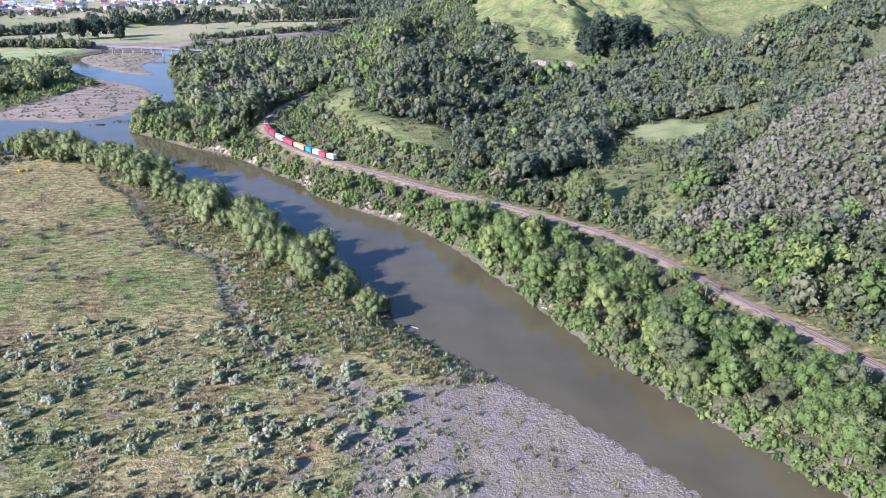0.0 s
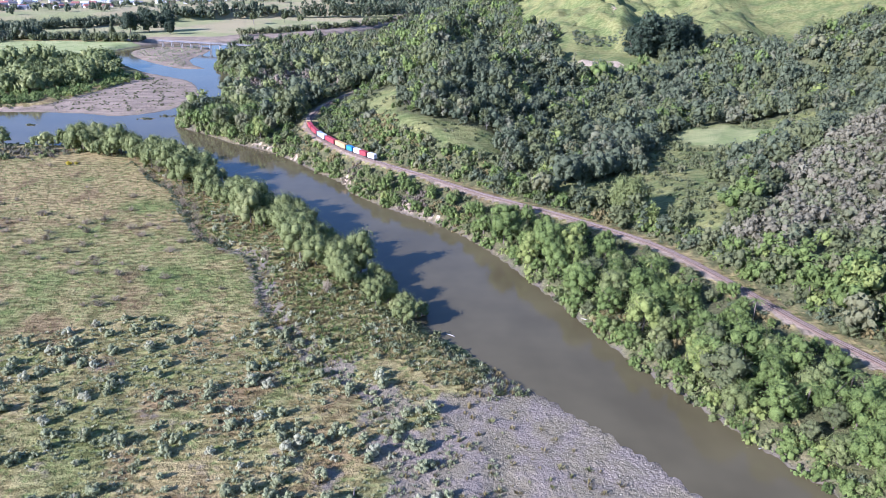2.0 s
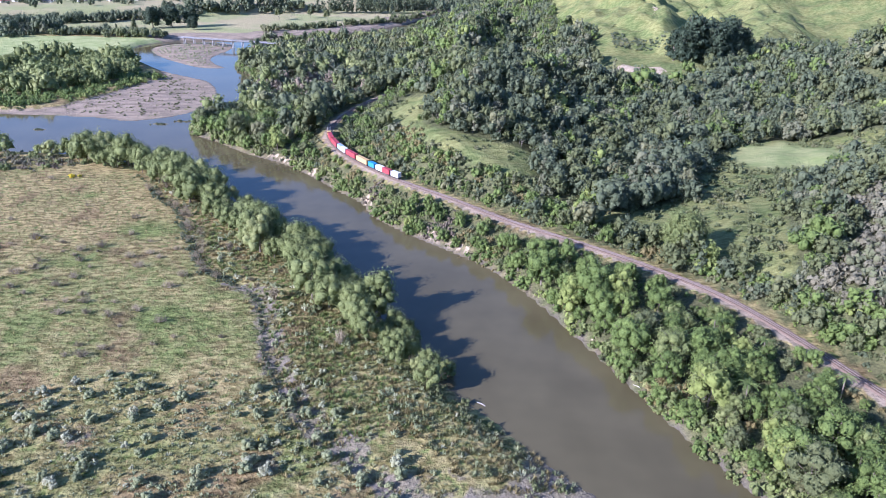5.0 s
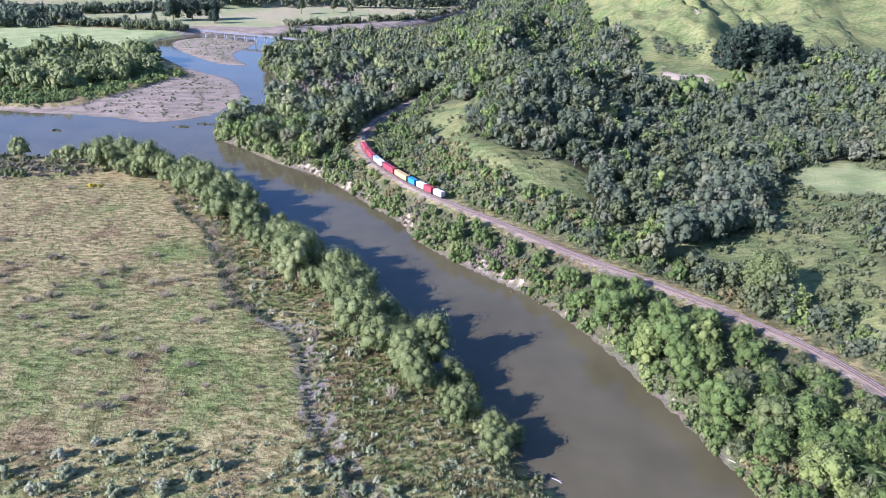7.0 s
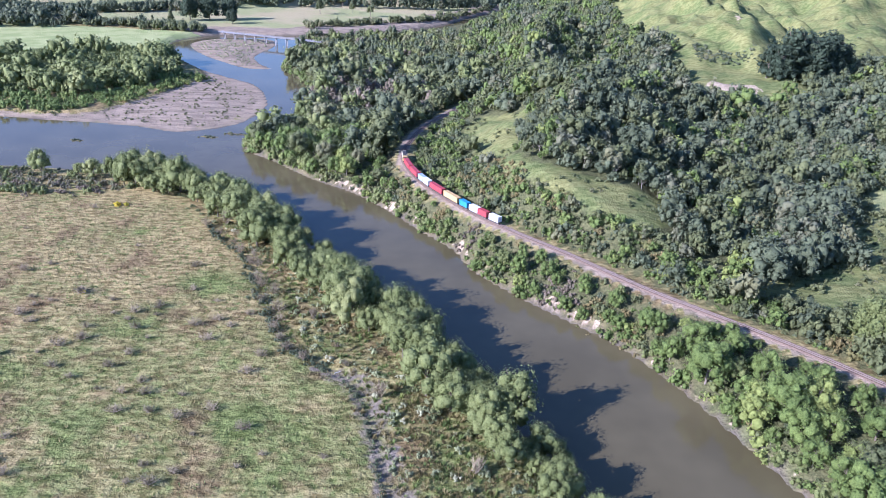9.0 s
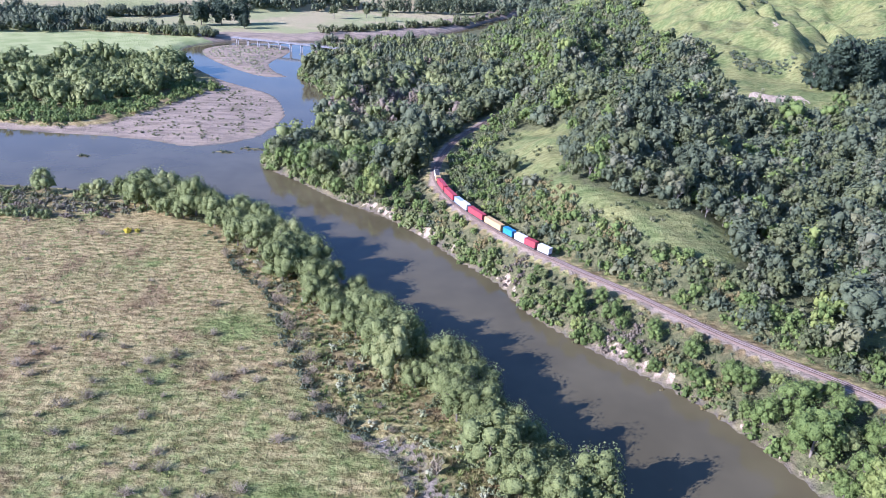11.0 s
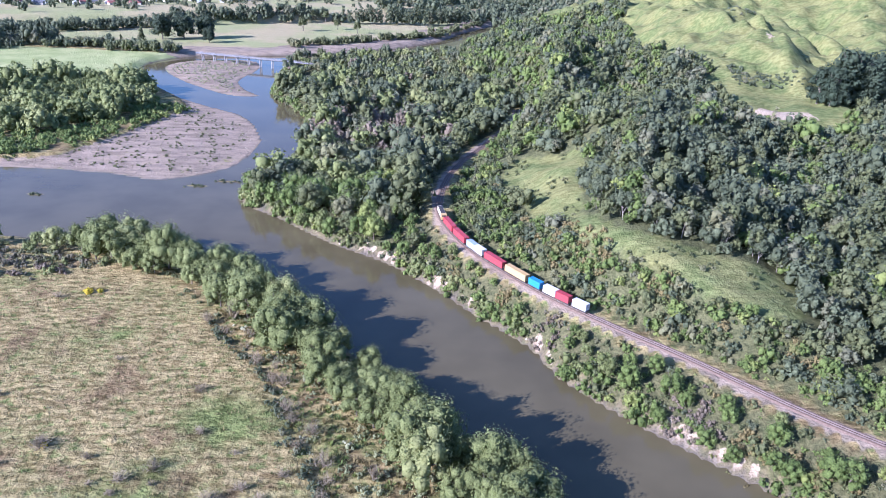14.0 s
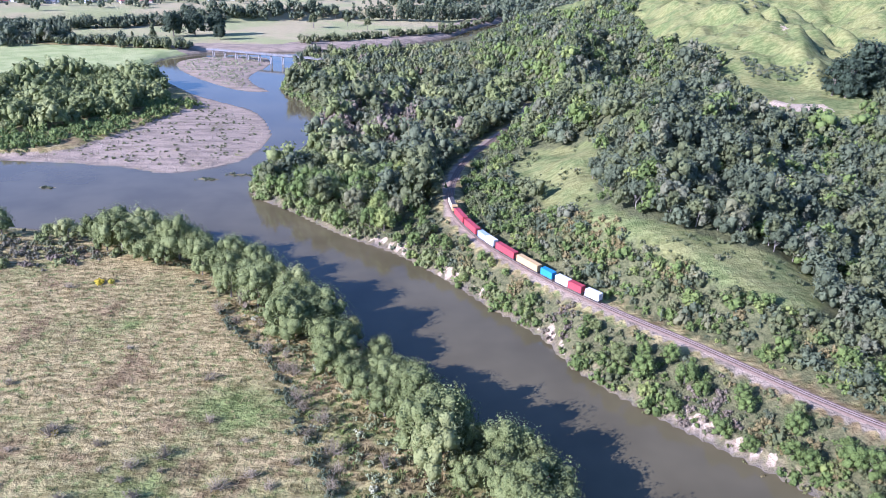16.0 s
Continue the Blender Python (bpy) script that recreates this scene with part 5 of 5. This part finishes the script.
def hut(name, x, y, turn, sx, sy, sz, wall, roof, label, category, group="", rise=0.35):
    root = tagged(new(name), label, category, group)
    root.matrix_basis = pose(x, y, float(height(x, y)[0]) - 0.1, 0, 0, turn) @ Matrix.Diagonal((UNIT, UNIT, UNIT, 1))
    piece("wall", [box(0, 0, sz / 2, sx, sy, sz)], wall, root)
    h, e = sy * rise, 0.4
    v = np.array([(-sx / 2 - e, -sy / 2 - e, sz - 0.1), (sx / 2 + e, -sy / 2 - e, sz - 0.1), (sx / 2 + e, sy / 2 + e, sz - 0.1), (-sx / 2 - e, sy / 2 + e, sz - 0.1), (-sx / 2 - e, 0, sz + h), (sx / 2 + e, 0, sz + h)])
    f = np.array([(0, 1, 5), (0, 5, 4), (2, 3, 4), (2, 4, 5), (1, 2, 5), (3, 0, 4), (0, 3, 2), (0, 2, 1)])
    piece("roof", [(v, f)], roof, root)
    piece("door", [box(sx * 0.1, -sy / 2 - 0.02, 1.0, 0.9, 0.08, 2.0)], BARK, root)
    for k in (-0.3, 0.35):
        piece("window", [box(sx * k, -sy / 2 - 0.02, 1.5, sx * 0.16, 0.08, 0.9)], DARK, root)
    return root


hut("trackside_shed", -1.5, 211, 75, 4.2, 3.2, 2.4, WALLS[1], TIN, "small grey-roofed shed beside the railway", "shed", rise=0.2)

# ---- bridge ----
CONCRETE = plain_material("pale_concrete", (0.17, 0.165, 0.16), (0.34, 0.33, 0.32), 0.8, 0.85)
bridge = tagged(new("road_bridge"), "long low concrete bridge on piers over the river", "bridge")
a, b = Vector((-150, 492.5, 5.6)), Vector((-66, 467, 5.6))
bridge.matrix_basis = pose(a.x, a.y, 0, 0, 0, math.degrees(math.atan2(b.y - a.y, b.x - a.x)))
span = (b - a).length
piece("deck", [box(span / 2, 0, 5.6, span, 3.4, 0.3), box(span / 2, 0, 5.3, span, 2.2, 0.4)], CONCRETE, bridge)
for side in (-1.6, 1.6):
    railing = piece("railing", [box(span / 2, side, 6.35, span, 0.1, 0.1), box(span / 2, side, 6.05, span, 0.06, 0.06)], CONCRETE, bridge)
    piece("posts", [box(x, side, 6.05, 0.1, 0.1, 0.65) for x in np.arange(0.5, span, 2.0)], CONCRETE, railing)
for x in np.arange(4.5, span, 8.6):
    pier = piece("pier", [box(x, -1.0, 2.0, 0.5, 0.5, 6.2), box(x, 1.0, 2.0, 0.5, 0.5, 6.2)], CONCRETE, bridge)
    piece("crosshead", [box(x, 0, 4.95, 0.6, 3.0, 0.35)], CONCRETE, pier)

# ---- town ----
ROOFS = [TIN, plain_material("red_roof", (0.26, 0.10, 0.08), (0.38, 0.17, 0.13), 0.8, 0.7), plain_material("white_roof", (0.58, 0.58, 0.58), (0.76, 0.76, 0.76), 0.8, 0.5), plain_material("dark_roof", (0.08, 0.08, 0.09), (0.16, 0.16, 0.17), 0.8, 0.6)]
first = [hut("house", -300, 640, 10, 13, 9, 3.2, WALLS[k % 2], ROOFS[k], ("white", "beige")[k % 2] + " bungalow with a " + ("grey", "red", "white", "dark")[k] + " roof in the town", "house", "houses of the town") for k in range(4)]
x, y = scatter([(-640, 690), (-400, 665), (-300, 700), (-215, 775), (-110, 880), (60, 1010), (-60, 1060), (-340, 900), (-640, 760)], 9.5, 301)
order = np.random.default_rng(8).permutation(len(x))
x, y = x[order], y[order]
used = 0
for px, py in zip(x, y):
    if used >= 285:
        break
    m = pose(px, py, float(height(px, py)[0]) - 0.1, 0, 0, q.choice([12, 102, 40, 130]) + q.normal(0, 4))
    if used < 4:
        first[used].matrix_basis = m @ Matrix.Diagonal((UNIT, UNIT, UNIT, 1))
    else:
        copy_thing(first[q.integers(4)], m)
    used += 1


# tree ferns and bare willow limbs
def frond_mesh(long):
    """One arching frond with leaflets along its rib."""
    v, f = [], []
    for k in range(9):
        t0, t1 = k / 9, (k + 1) / 9
        for side in (-1, 1):
            w = 0.34 * math.sin(math.pi * min(1, 0.15 + t0 * 0.85)) + 0.05
            a = len(v)
            v += [(t0 * long, 0, 0.55 * long * t0 * (1 - 1.35 * t0)), (t1 * long, 0, 0.55 * long * t1 * (1 - 1.35 * t1)), ((t0 + 0.1) * long, side * w, 0.55 * long * t0 * (1 - 1.35 * t0) - 0.12)]
            f.append((a, a + 1, a + 2))
    return link_mesh("frond", np.array(v), np.array(f), BUSH_GREEN, np.full(len(v), 0.5))


frond = frond_mesh(2.1)
fern_trunk = link_mesh("trunk", *tube([(0, 0, -0.2), (0.1, 0.05, 2.4), (0.15, 0.1, 4.6)], [0.16, 0.13, 0.11]), BARK, smooth=True)
for px, py in ((112, 5), (119, -5), (105, 22), (126, 14), (140, 18), (117, 28), (101, 38), (131, -14), (147, 6), (110, 36), (144, 24), (124, 0), (118, -12), (128, -22), (113, -2), (136, -18), (122, -16), (108, 14)):
    root = foot("tree_fern", px, py, q.uniform(0.9, 1.3), q.uniform(0, 360), "tree fern with a star of arching green fronds", "tree fern", "tree ferns on the bank")
    new("trunk", fern_trunk).parent = root
    for k in range(11):
        leaf = new("frond", frond)
        leaf.parent = root
        leaf.matrix_basis = pose(0.15, 0.1, 4.6, 0, q.uniform(-12, 14), k * 32.7 + q.normal(0, 5))
limb_mesh = link_mesh("branchwork", *twigs(np.random.default_rng(290), 22, 1.3, 2.6, 0.05), TWIG)
for px, py, size in ((-41, 138, 2.2), (30, 38, 1.5), (12, 58, 1.6), (-6, 86, 1.3)):
    new("branchwork", limb_mesh).parent = foot("bare_willow", px, py, size, px * 9, "bare grey willow limbs beside leafy willows", "tree")

# from the plan's units to metres
for ob in list(scene.objects):
    if ob.parent is None and ob is not cam and ob is not sun:
        ob.matrix_basis = Matrix.Scale(PLAN, 4) @ ob.matrix_basis
